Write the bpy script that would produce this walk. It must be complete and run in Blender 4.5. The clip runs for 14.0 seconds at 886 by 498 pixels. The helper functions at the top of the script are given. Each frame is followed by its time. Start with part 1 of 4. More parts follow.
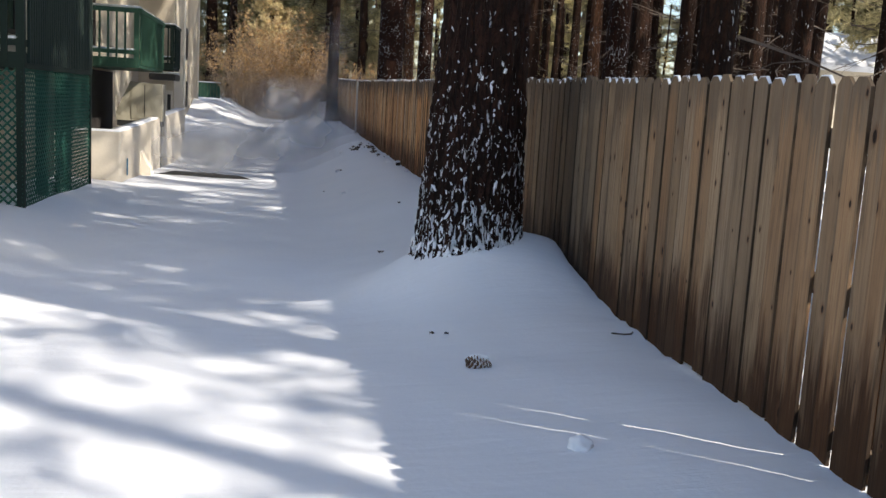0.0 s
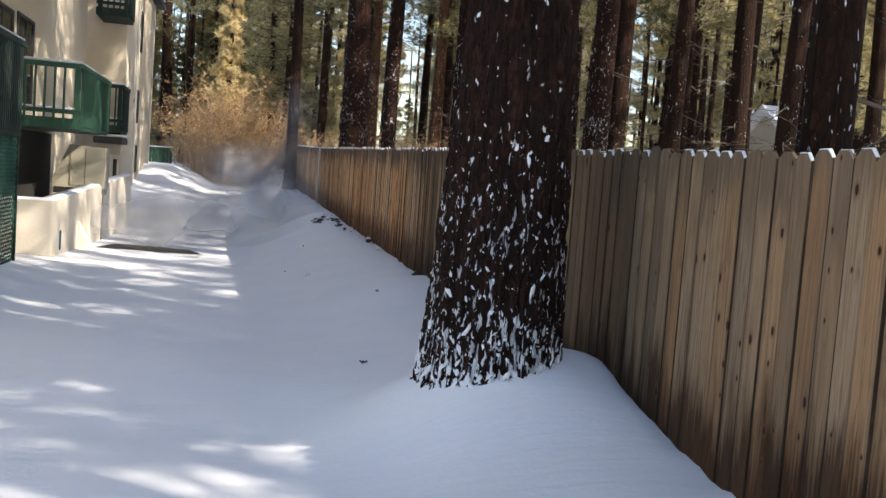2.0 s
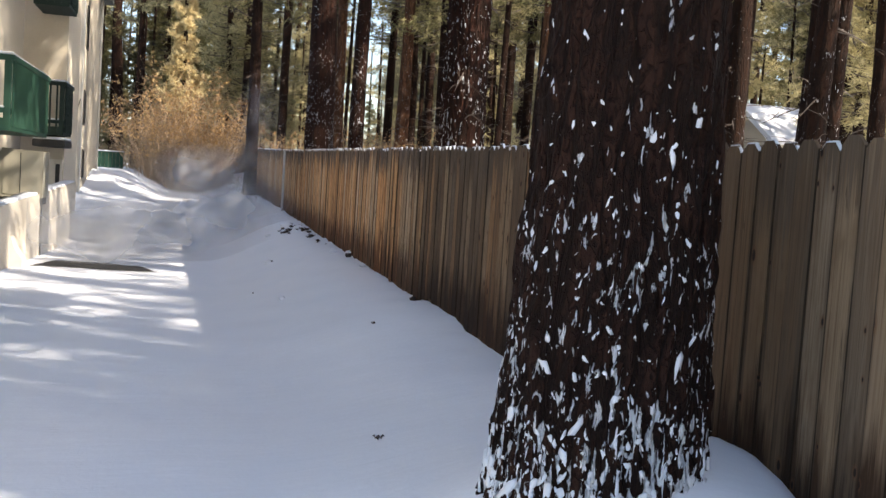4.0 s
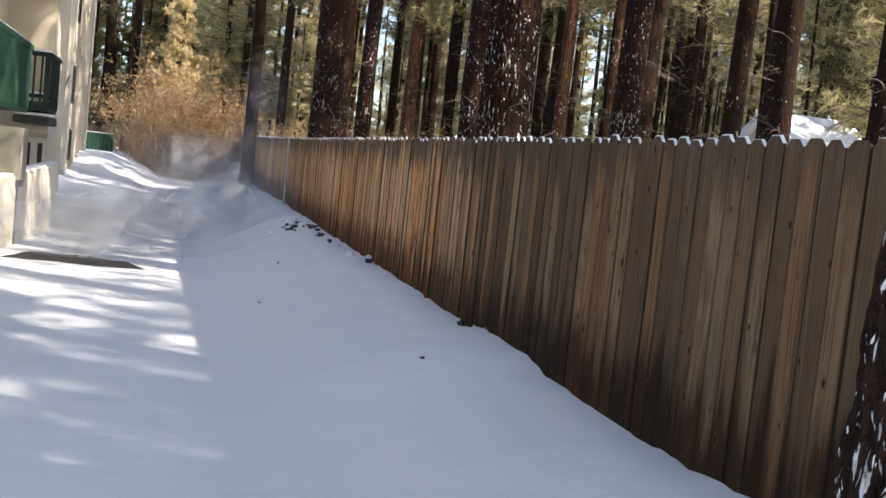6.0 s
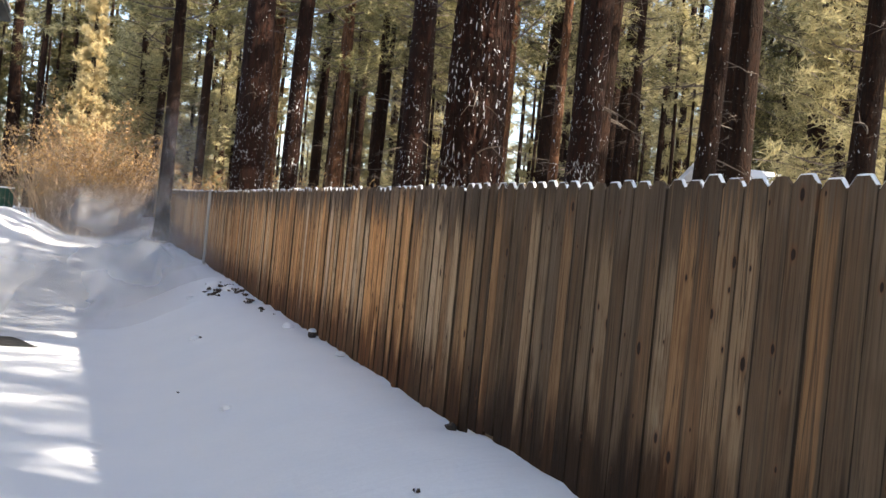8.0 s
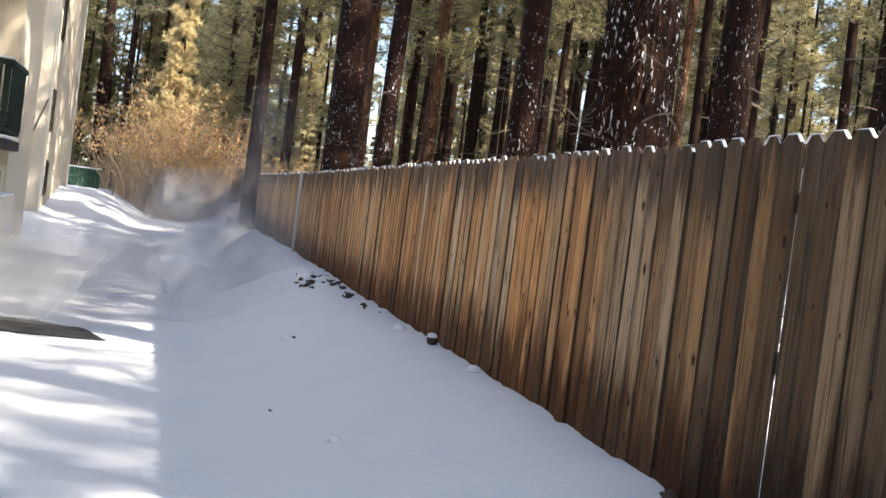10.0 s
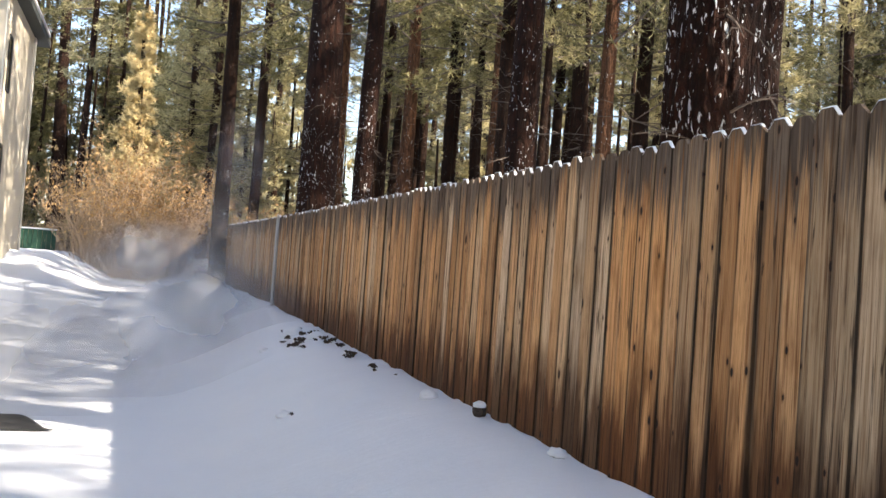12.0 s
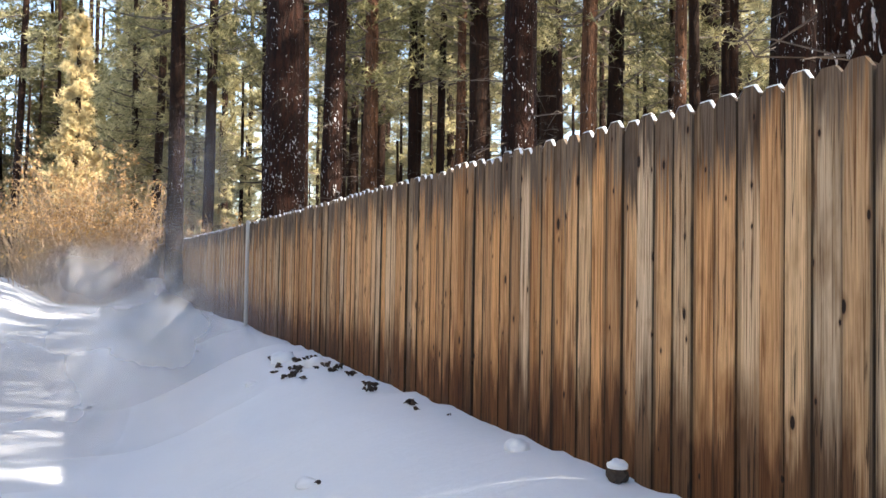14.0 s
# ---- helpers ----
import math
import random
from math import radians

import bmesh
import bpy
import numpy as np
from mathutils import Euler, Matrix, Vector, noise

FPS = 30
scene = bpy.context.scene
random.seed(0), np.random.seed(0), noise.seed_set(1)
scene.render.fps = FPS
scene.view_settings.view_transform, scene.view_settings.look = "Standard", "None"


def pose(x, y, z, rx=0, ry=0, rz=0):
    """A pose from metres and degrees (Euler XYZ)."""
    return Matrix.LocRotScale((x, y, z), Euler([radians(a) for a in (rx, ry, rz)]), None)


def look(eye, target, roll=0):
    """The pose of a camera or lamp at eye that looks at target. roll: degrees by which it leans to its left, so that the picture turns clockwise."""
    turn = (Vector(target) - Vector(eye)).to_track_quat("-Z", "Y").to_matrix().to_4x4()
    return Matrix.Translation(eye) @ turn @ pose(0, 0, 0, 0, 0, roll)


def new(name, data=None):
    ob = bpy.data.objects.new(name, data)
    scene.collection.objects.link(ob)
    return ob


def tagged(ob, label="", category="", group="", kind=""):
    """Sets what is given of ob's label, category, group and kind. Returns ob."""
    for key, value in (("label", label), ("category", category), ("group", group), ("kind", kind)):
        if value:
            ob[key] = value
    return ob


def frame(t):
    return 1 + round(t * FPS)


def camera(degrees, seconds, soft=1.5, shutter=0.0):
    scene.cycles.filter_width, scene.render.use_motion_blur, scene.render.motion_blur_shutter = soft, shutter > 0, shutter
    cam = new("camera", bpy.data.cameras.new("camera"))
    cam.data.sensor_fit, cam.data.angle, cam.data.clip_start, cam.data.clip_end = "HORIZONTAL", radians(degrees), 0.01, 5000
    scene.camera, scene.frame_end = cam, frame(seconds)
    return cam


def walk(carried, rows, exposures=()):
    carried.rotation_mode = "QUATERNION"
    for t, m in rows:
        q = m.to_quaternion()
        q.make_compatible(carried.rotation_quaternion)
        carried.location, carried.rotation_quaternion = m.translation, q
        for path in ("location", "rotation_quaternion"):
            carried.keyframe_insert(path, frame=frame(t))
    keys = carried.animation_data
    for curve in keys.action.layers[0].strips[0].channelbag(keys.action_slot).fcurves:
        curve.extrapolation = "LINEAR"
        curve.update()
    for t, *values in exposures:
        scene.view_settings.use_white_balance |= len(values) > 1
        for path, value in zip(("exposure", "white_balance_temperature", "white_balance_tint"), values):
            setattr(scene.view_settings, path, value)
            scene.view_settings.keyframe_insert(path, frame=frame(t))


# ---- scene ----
cam = camera(50.0, 14.0)
METRES, EYE, TILT, TURN = 15.0, 1.6, 1.2, -10.2
ROWS = [
    (0.0, 0.0, 0.0, 0.0, 0.57, -9.8, -3.28),
    (0.5, -0.0078, 0.0343, -0.0013, -1.21, -8.51, -3.55),
    (1.0, -0.0139, 0.0663, -0.0021, -1.24, -8.53, -5.41),
    (1.5, -0.0239, 0.0989, -0.0017, -4.27, -6.23, -5.75),
    (2.0, -0.0273, 0.1333, -0.0011, -2.16, -5.54, -4.26),
    (2.5, -0.0353, 0.1683, -0.002, 0.4, -3.88, -5.27),
    (5.0, -0.0691, 0.3426, -0.009, -7.52, -6.2, -3.09),
    (5.5, -0.0804, 0.3751, -0.0118, -1.73, -5.81, -4.04),
    (6.0, -0.0865, 0.4101, -0.0109, -5.25, -5.31, -6.13),
    (6.5, -0.093, 0.443, -0.0118, -7.33, -5.71, -6.75),
    (7.0, -0.0979, 0.4786, -0.012, -9.04, -1.67, -6.46),
    (9.5, -0.1141, 0.6517, -0.0229, -10.83, -1.57, -5.3),
    (10.0, -0.1227, 0.6886, -0.0274, -5.42, -2.34, -7.35),
    (10.5, -0.1244, 0.7265, -0.0304, -10.07, -0.89, -6.77),
    (11.0, -0.1332, 0.7662, -0.0315, -7.01, 0.32, -5.94),
    (11.5, -0.1346, 0.7992, -0.0341, -11.27, 2.57, -5.16),
    (12.0, -0.1427, 0.8276, -0.0383, -7.39, 0.63, -4.25),
    (12.5, -0.1454, 0.8711, -0.0385, -12.46, 2.72, -4.95),
    (13.0, -0.1563, 0.9085, -0.0415, -11.13, -0.96, -4.36),
    (13.5, -0.1618, 0.9445, -0.0407, -15.72, 0.66, -3.69),
    (14.0, -0.1715, 0.9766, -0.0438, -10.31, 1.11, -1.18),
]
walk(cam, [(t, pose(0, 0, EYE, TILT, 0.0, TURN) @ pose(METRES * x, METRES * y, METRES * z, 90 + pitch, roll, yaw)) for t, x, y, z, yaw, pitch, roll in ROWS],
     [(0.0, 0.7, 6600, 11), (2.5, 1.14, 6850, 12), (5.0, 1.34, 6850, 13), (5.5, 1.42, 6850, 12), (6.0, 1.28, 6750, 12), (6.5, 1.60, 6850, 12), (7.0, 1.40, 6900, 12), (9.5, 1.80, 7000, 12), (10.0, 1.52, 6850, 11), (11.0, 1.54, 6900, 12), (11.5, 1.68, 6850, 12), (12.0, 1.66, 6900, 12), (12.5, 1.78, 6900, 12), (13.0, 1.80, 6650, 11), (14.0, 1.92, 6650, 11)])

# ---- world, sun and sky ----
SUN_TO = Vector((1.08, -0.85, 1.0))
sky_world = bpy.data.worlds.new("world")
scene.world = sky_world
sky_world.use_nodes = True
wt = sky_world.node_tree
sky = wt.nodes.new("ShaderNodeTexSky")
sky.sky_type, sky.sun_disc = "NISHITA", False
sky.sun_elevation = math.atan2(SUN_TO.z, math.hypot(SUN_TO.x, SUN_TO.y))
sky.sun_rotation = math.atan2(SUN_TO.x, SUN_TO.y)
wt.links.new(sky.outputs[0], wt.nodes["Background"].inputs[0])
wt.nodes["Background"].inputs[1].default_value = 0.15
sun = new("sun", bpy.data.lights.new("sun", "SUN"))
sun.data.energy, sun.data.angle, sun.data.color = 5.0, radians(0.53), (1.0, 0.92, 0.80)
sun.matrix_world = look(SUN_TO * 30, (0, 0, 0))


# ---- material helpers ----
def nd(tree, kind, ins=None):
    n = tree.nodes.new("ShaderNode" + kind)
    for k, v in (ins or {}).items():
        if isinstance(v, bpy.types.NodeSocket):
            tree.links.new(v, n.inputs[k])
        else:
            n.inputs[k].default_value = v
    return n


def mth(tree, op, a, b=0.0, clamp=False):
    n = nd(tree, "Math", {0: a, 1: b})
    n.operation, n.use_clamp = op, clamp
    return n.outputs[0]


def ramp(tree, fac, *stops):
    n = nd(tree, "ValToRGB", {"Fac": fac})
    el = n.color_ramp.elements
    while len(el) < len(stops):
        el.new(0.5)
    for e, (p, c) in zip(el, stops):
        e.position = p
        e.color = (*c, 1) if isinstance(c, tuple) else (c, c, c, 1)
    return n.outputs[0]


def mix(tree, fac, a, b, mode="MIX"):
    n = nd(tree, "MixRGB", {"Fac": fac, "Color1": a if isinstance(a, bpy.types.NodeSocket) else (*a, 1), "Color2": b if isinstance(b, bpy.types.NodeSocket) else (*b, 1)})
    n.blend_type = mode
    return n.outputs[0]


def coords(tree, scale=(1, 1, 1), world=False, shift=None):
    src = nd(tree, "NewGeometry").outputs["Position"] if world else nd(tree, "TexCoord").outputs["Object"]
    if shift is not None:
        a = nd(tree, "VectorMath", {0: src, 1: shift})
        src = a.outputs[0]
    return nd(tree, "Mapping", {"Vector": src, "Scale": scale}).outputs[0]


def noise_tex(tree, vec, scale, detail=4.0, rough=0.55, distort=0.0):
    return nd(tree, "TexNoise", {"Vector": vec, "Scale": scale, "Detail": detail, "Roughness": rough, "Distortion": distort}).outputs[0]


def material(name):
    m = bpy.data.materials.new(name)
    m.use_nodes = True
    return m, m.node_tree, m.node_tree.nodes["Principled BSDF"]


def finish(tree, bsdf, colour, rough, height=None, strength=0.3, dist=0.01):
    for key, v in (("Base Color", colour), ("Roughness", rough)):
        if isinstance(v, bpy.types.NodeSocket):
            tree.links.new(v, bsdf.inputs[key])
        else:
            bsdf.inputs[key].default_value = (*v, 1) if isinstance(v, tuple) else v
    if height is not None:
        b = nd(tree, "Bump", {"Height": height, "Strength": strength, "Distance": dist})
        tree.links.new(b.outputs[0], bsdf.inputs["Normal"])


# ---- materials ----
def snow_material(name):
    m, t, b = material(name)
    big = noise_tex(t, coords(t, world=True), 0.9, 3)
    fine = noise_tex(t, coords(t, world=True), 26, 5, 0.6)
    wind = noise_tex(t, coords(t, (1.2, 7, 1), world=True), 1.6, 4, 0.55, 0.4)
    col = mix(t, big, (0.80, 0.83, 0.88), (0.90, 0.91, 0.93))
    h = mth(t, "ADD", mth(t, "MULTIPLY", fine, 0.35), mth(t, "MULTIPLY", wind, 0.9))
    finish(t, b, col, 0.55, h, 0.22, 0.03)
    b.inputs["Specular IOR Level"].default_value = 0.25
    return m


def picket_material(name, edges):
    m, t, b = material(name)
    rnd = mth(t, "FRACT", mth(t, "ADD", nd(t, "ObjectInfo").outputs["Random"], nd(t, "NewGeometry").outputs["Random Per Island"]))
    rnd2 = mth(t, "FRACT", mth(t, "MULTIPLY", rnd, 17.31))
    rnd3 = mth(t, "FRACT", mth(t, "MULTIPLY", rnd, 53.7))
    shift = nd(t, "CombineXYZ", {0: mth(t, "MULTIPLY", rnd, 37.0), 1: mth(t, "MULTIPLY", rnd2, 11.0), 2: mth(t, "MULTIPLY", rnd3, 23.0)}).outputs[0]
    fine = noise_tex(t, coords(t, (1, 1, 0.018), shift=shift), 160, 3, 0.6, 0.3)
    grain = noise_tex(t, coords(t, (1, 1, 0.022), shift=shift), 62, 3, 0.5, 0.6)
    bands = noise_tex(t, coords(t, (1, 1, 0.05), shift=shift), 20, 3, 0.5, 0.8)
    split = noise_tex(t, coords(t, (1, 1, 0.03), shift=shift), 27, 2, 0.4, 0.5)
    blot = noise_tex(t, coords(t, (1, 1, 0.35), shift=shift), 6.0, 4, 0.6)
    sep = nd(t, "SeparateXYZ", {0: nd(t, "TexCoord").outputs["Object"]})
    z = sep.outputs[2]
    wy = nd(t, "SeparateXYZ", {0: nd(t, "NewGeometry").outputs["Position"]}).outputs[1]
    warm = ramp(t, rnd2, (0.0, (0.50, 0.25, 0.10)), (0.22, (0.78, 0.47, 0.24)), (0.45, (0.84, 0.45, 0.19)), (0.65, (0.82, 0.58, 0.35)), (1.0, (0.80, 0.63, 0.45)))
    grey = ramp(t, rnd3, (0.0, (0.085, 0.060, 0.044)), (0.5, (0.190, 0.140, 0.098)), (1.0, (0.12, 0.080, 0.052)))
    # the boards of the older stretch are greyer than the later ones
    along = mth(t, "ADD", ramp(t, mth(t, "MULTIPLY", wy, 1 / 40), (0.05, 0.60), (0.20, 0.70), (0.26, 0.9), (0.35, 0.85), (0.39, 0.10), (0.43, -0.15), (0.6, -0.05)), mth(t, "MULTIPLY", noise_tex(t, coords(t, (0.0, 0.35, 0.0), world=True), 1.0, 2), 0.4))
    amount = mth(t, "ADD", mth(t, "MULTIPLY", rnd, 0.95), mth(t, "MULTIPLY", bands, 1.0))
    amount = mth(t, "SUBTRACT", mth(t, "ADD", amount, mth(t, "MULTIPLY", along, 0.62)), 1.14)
    amount = mth(t, "MAXIMUM", amount, 0.0)
    if edges:
        # grey weathering creeps in from the long edges
        wide = mth(t, "ADD", mth(t, "ABSOLUTE", mth(t, "ADD", sep.outputs[1], mth(t, "MULTIPLY", mth(t, "SUBTRACT", rnd3, 0.5), 0.03))), mth(t, "MULTIPLY", mth(t, "SUBTRACT", blot, 0.5), 0.035))
        amount = mth(t, "ADD", amount, mth(t, "MULTIPLY", ramp(t, mth(t, "MULTIPLY", wide, 10.0), (0.52, 0.0), (0.64, 1.0)), 0.58))
    # and the tops have weathered grey-brown, in ragged tongues
    top = mth(t, "ADD", mth(t, "MULTIPLY", z, 5.5), mth(t, "ADD", mth(t, "MULTIPLY", rnd3, 1.9), 0.85))
    top = mth(t, "ADD", top, mth(t, "MULTIPLY", mth(t, "SUBTRACT", grain, 0.5), 4.5))
    top = mth(t, "ADD", top, mth(t, "MULTIPLY", mth(t, "SUBTRACT", bands, 0.5), 2.6))
    top = mth(t, "MAXIMUM", mth(t, "MINIMUM", top, 1.0), 0.0)
    col = mix(t, mth(t, "MINIMUM", amount, 1.0), warm, grey)
    col = mix(t, top, col, ramp(t, rnd, (0.0, (0.115, 0.088, 0.070)), (1.0, (0.235, 0.182, 0.140))))
    col = mix(t, mth(t, "MULTIPLY", ramp(t, bands, (0.55, 0.0), (0.66, 1.0)), 0.25), col, (0.82, 0.56, 0.30))
    col = mix(t, 1.0, col, ramp(t, grain, (0.34, (0.42, 0.33, 0.27)), (0.47, (0.94, 0.92, 0.90)), (0.62, (1.0, 1.0, 1.0))), "MULTIPLY")
    col = mix(t, 1.0, col, ramp(t, fine, (0.36, (0.66, 0.61, 0.57)), (0.54, (1.0, 1.0, 1.0))), "MULTIPLY")
    col = mix(t, 1.0, col, ramp(t, blot, (0.30, (0.62, 0.55, 0.48)), (0.46, (1.0, 1.0, 1.0))), "MULTIPLY")
    # hairline drying cracks
    hair = ramp(t, mth(t, "ABSOLUTE", mth(t, "SUBTRACT", split, 0.5)), (0.006, 1.0), (0.018, 0.0))
    hair = mth(t, "MULTIPLY", hair, ramp(t, blot, (0.46, 0.0), (0.56, 0.85)))
    col = mix(t, hair, col, (0.045, 0.025, 0.014))
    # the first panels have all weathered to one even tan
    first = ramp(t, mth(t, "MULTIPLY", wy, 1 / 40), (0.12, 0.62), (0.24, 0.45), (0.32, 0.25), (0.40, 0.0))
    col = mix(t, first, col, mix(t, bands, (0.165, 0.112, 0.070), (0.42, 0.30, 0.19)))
    # the older stretch has darkened with age; past y 23 shade and steam are painted in
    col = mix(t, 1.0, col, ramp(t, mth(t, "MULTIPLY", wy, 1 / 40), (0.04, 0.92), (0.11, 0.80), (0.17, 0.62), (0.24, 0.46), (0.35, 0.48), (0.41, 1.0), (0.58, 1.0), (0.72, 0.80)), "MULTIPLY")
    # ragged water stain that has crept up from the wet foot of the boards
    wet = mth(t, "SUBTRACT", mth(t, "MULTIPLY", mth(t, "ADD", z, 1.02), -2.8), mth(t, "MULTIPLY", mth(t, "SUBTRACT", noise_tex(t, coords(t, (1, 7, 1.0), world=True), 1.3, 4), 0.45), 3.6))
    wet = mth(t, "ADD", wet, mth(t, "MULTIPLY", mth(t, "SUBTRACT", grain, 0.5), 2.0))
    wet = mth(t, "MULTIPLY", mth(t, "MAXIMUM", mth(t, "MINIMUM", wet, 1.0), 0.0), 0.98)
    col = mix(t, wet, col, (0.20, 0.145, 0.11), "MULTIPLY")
    if edges:
        # aged dark board edges, painted near-black to deepen the shade of the gaps
        rim = mth(t, "ADD", mth(t, "ABSOLUTE", sep.outputs[1]), mth(t, "MULTIPLY", mth(t, "SUBTRACT", blot, 0.5), 0.012))
        col = mix(t, mth(t, "MULTIPLY", ramp(t, mth(t, "MULTIPLY", rim, 10.0), (0.655, 0.0), (0.676, 1.0)), 0.8), col, (0.030, 0.020, 0.013))
    # knots
    vo = nd(t, "TexVoronoi")
    vo.voronoi_dimensions = "2D"
    flat = nd(t, "CombineXYZ", {0: mth(t, "ADD", sep.outputs[1], mth(t, "MULTIPLY", rnd, 37.0)), 1: mth(t, "ADD", mth(t, "MULTIPLY", z, 0.5), mth(t, "MULTIPLY", rnd2, 23.0))})
    t.links.new(flat.outputs[0], vo.inputs["Vector"])
    vo.inputs["Scale"].default_value = 8.5
    tint = nd(t, "SeparateColor", {0: vo.outputs["Color"]})
    pick = mth(t, "GREATER_THAN", tint.outputs[0], 0.70)
    dist = mth(t, "MULTIPLY", vo.outputs["Distance"], mth(t, "ADD", mth(t, "MULTIPLY", tint.outputs[1], 1.6), 0.62))
    knot = mth(t, "MULTIPLY", ramp(t, mth(t, "ADD", dist, mth(t, "MULTIPLY", grain, 0.05)), (0.098, 1.0), (0.122, 0.0)), pick)
    halo = mth(t, "MULTIPLY", ramp(t, dist, (0.08, 0.60), (0.20, 0.0)), pick)
    col = mix(t, halo, col, (0.13, 0.058, 0.026))
    col = mix(t, knot, col, (0.022, 0.013, 0.009))
    h = mth(t, "SUBTRACT", mth(t, "ADD", grain, mth(t, "MULTIPLY", fine, 0.6)), mth(t, "ADD", mth(t, "MULTIPLY", knot, 0.5), hair))
    finish(t, b, col, 0.78, h, 0.5, 0.004)
    b.inputs["Specular IOR Level"].default_value = 0.2
    return m


def bark_material(name, low, high, snow, reach):
    """snow: share of flecks near the foot; reach: metres up to which they thin out."""
    m, t, b = material(name)
    ridge = noise_tex(t, coords(t, (1, 1, 0.17), world=True), 9.5, 4, 0.55, 0.7)
    crack = noise_tex(t, coords(t, (1, 1, 0.55), world=True), 21, 3, 0.5, 0.5)
    fur = ramp(t, mth(t, "ABSOLUTE", mth(t, "SUBTRACT", ridge, 0.5)), (0.0, 0.0), (0.085, 1.0))
    fur = mth(t, "MULTIPLY", fur, ramp(t, mth(t, "ABSOLUTE", mth(t, "SUBTRACT", crack, 0.5)), (0.0, 0.45), (0.05, 1.0)))
    fine = noise_tex(t, coords(t, (1, 1, 0.4), world=True), 38, 5, 0.65)
    col = mix(t, fine, low, high)
    col = mix(t, mth(t, "MULTIPLY", mth(t, "SUBTRACT", 1.0, fur), 0.8), col, (0.012, 0.008, 0.006))
    col = mix(t, mth(t, "MULTIPLY", noise_tex(t, coords(t, world=True), 2.3, 3), 0.5), col, tuple(c * 0.5 for c in low))
    h = mth(t, "ADD", fur, mth(t, "MULTIPLY", fine, 0.5))
    rough = 0.9
    if snow > 0:
        z = nd(t, "SeparateXYZ", {0: nd(t, "NewGeometry").outputs["Position"]}).outputs[2]
        fl = noise_tex(t, coords(t, (1, 1, 0.30), world=True), 34, 3, 0.55, 0.6)
        patch = noise_tex(t, coords(t, world=True), 2.6, 2)
        thr = mth(t, "ADD", mth(t, "MULTIPLY", z, 0.13 / reach), 0.85 - 0.2 * snow)
        thr = mth(t, "SUBTRACT", thr, mth(t, "MULTIPLY", patch, 0.28))
        on = mth(t, "MULTIPLY", mth(t, "SUBTRACT", fl, thr), 40.0, True)
        col = mix(t, on, col, (0.82, 0.84, 0.87))
        h = mth(t, "ADD", h, mth(t, "MULTIPLY", on, 0.8))
    finish(t, b, col, rough, h, 1.0, 0.045)
    b.inputs["Specular IOR Level"].default_value = 0.15
    return m


def needle_material(name, dark, pale):
    m, t, b = material(name)
    r = nd(t, "NewGeometry").outputs["Random Per Island"]
    o = nd(t, "ObjectInfo").outputs["Random"]
    col = mix(t, mth(t, "POWER", mth(t, "ADD", mth(t, "MULTIPLY", r, 0.6), mth(t, "MULTIPLY", o, 0.4)), 1.1), dark, pale)
    finish(t, b, col, 0.6)
    b.inputs["Specular IOR Level"].default_value = 0.3
    out = t.nodes["Material Output"]
    tr = nd(t, "BsdfTranslucent", {"Color": col})
    ms = nd(t, "MixShader", {0: 0.35, 1: b.outputs[0], 2: tr.outputs[0]})
    t.links.new(ms.outputs[0], out.inputs[0])
    return m


def plain_material(name, a, b_col, scale, rough=0.7, bump=0.2, stretch=(1, 1, 1), dist=0.01):
    m, t, b = material(name)
    n1 = noise_tex(t, coords(t, stretch, world=True), scale, 5, 0.6)
    n2 = noise_tex(t, coords(t, stretch, world=True), scale * 0.12, 3)
    col = mix(t, mth(t, "ADD", mth(t, "MULTIPLY", n1, 0.55), mth(t, "MULTIPLY", n2, 0.45)), a, b_col)
    finish(t, b, col, rough, n1, bump, dist)
    return m


SNOW = snow_material("snow")
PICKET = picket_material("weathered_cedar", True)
PICKET_FAR = picket_material("weathered_cedar_far", False)
BARK_BIG = bark_material("bark_snow_flecked", (0.019, 0.0090, 0.0065), (0.066, 0.029, 0.018), 0.95, 1.6)
BARK_MID = bark_material("bark_lightly_flecked", (0.018, 0.0075, 0.0050), (0.066, 0.024, 0.013), 0.62, 9.0)
BARK = bark_material("bark_brown", (0.016, 0.0075, 0.0045), (0.062, 0.026, 0.013), 0.42, 9.0)
# paler russet copy of the bark, with sunlight put into its colour
BARK_LIT = bark_material("bark_sunlit_russet", (0.10, 0.045, 0.024), (0.26, 0.125, 0.066), 0.60, 9.0)
NEEDLE = needle_material("pine_needles", (0.018, 0.022, 0.009), (0.37, 0.33, 0.15))
# yellow-green needles made pale, so sunlight on the wood is in the colour
NEEDLE_SUN = needle_material("sunlit_needles", (0.10, 0.095, 0.038), (0.76, 0.66, 0.36))
NEEDLE_GOLD = needle_material("golden_larch_needles", (0.34, 0.265, 0.11), (0.72, 0.59, 0.33))
LEAF_RUST = needle_material("rusty_leaves", (0.30, 0.16, 0.060), (0.74, 0.49, 0.22))
TWIG = plain_material("bare_twigs", (0.16, 0.10, 0.06), (0.48, 0.36, 0.24), 9, 0.8)
DEADWOOD = plain_material("dead_branch", (0.045, 0.033, 0.025), (0.16, 0.125, 0.10), 14, 0.85)
GREEN = plain_material("green_painted_wood", (0.010, 0.055, 0.033), (0.020, 0.078, 0.046), 22, 0.65, 0.15, (1, 1, 0.2))
GREEN_DARK = plain_material("dark_green_painted_wood", (0.004, 0.014, 0.010), (0.009, 0.026, 0.019), 22, 0.85, 0.15, (1, 1, 0.2))
LATTICE = plain_material("bright_green_lattice", (0.006, 0.060, 0.042), (0.014, 0.115, 0.078), 18, 0.7, 0.1)
STUCCO = plain_material("cream_stucco", (0.50, 0.44, 0.34), (0.64, 0.57, 0.45), 30, 0.9, 0.35)
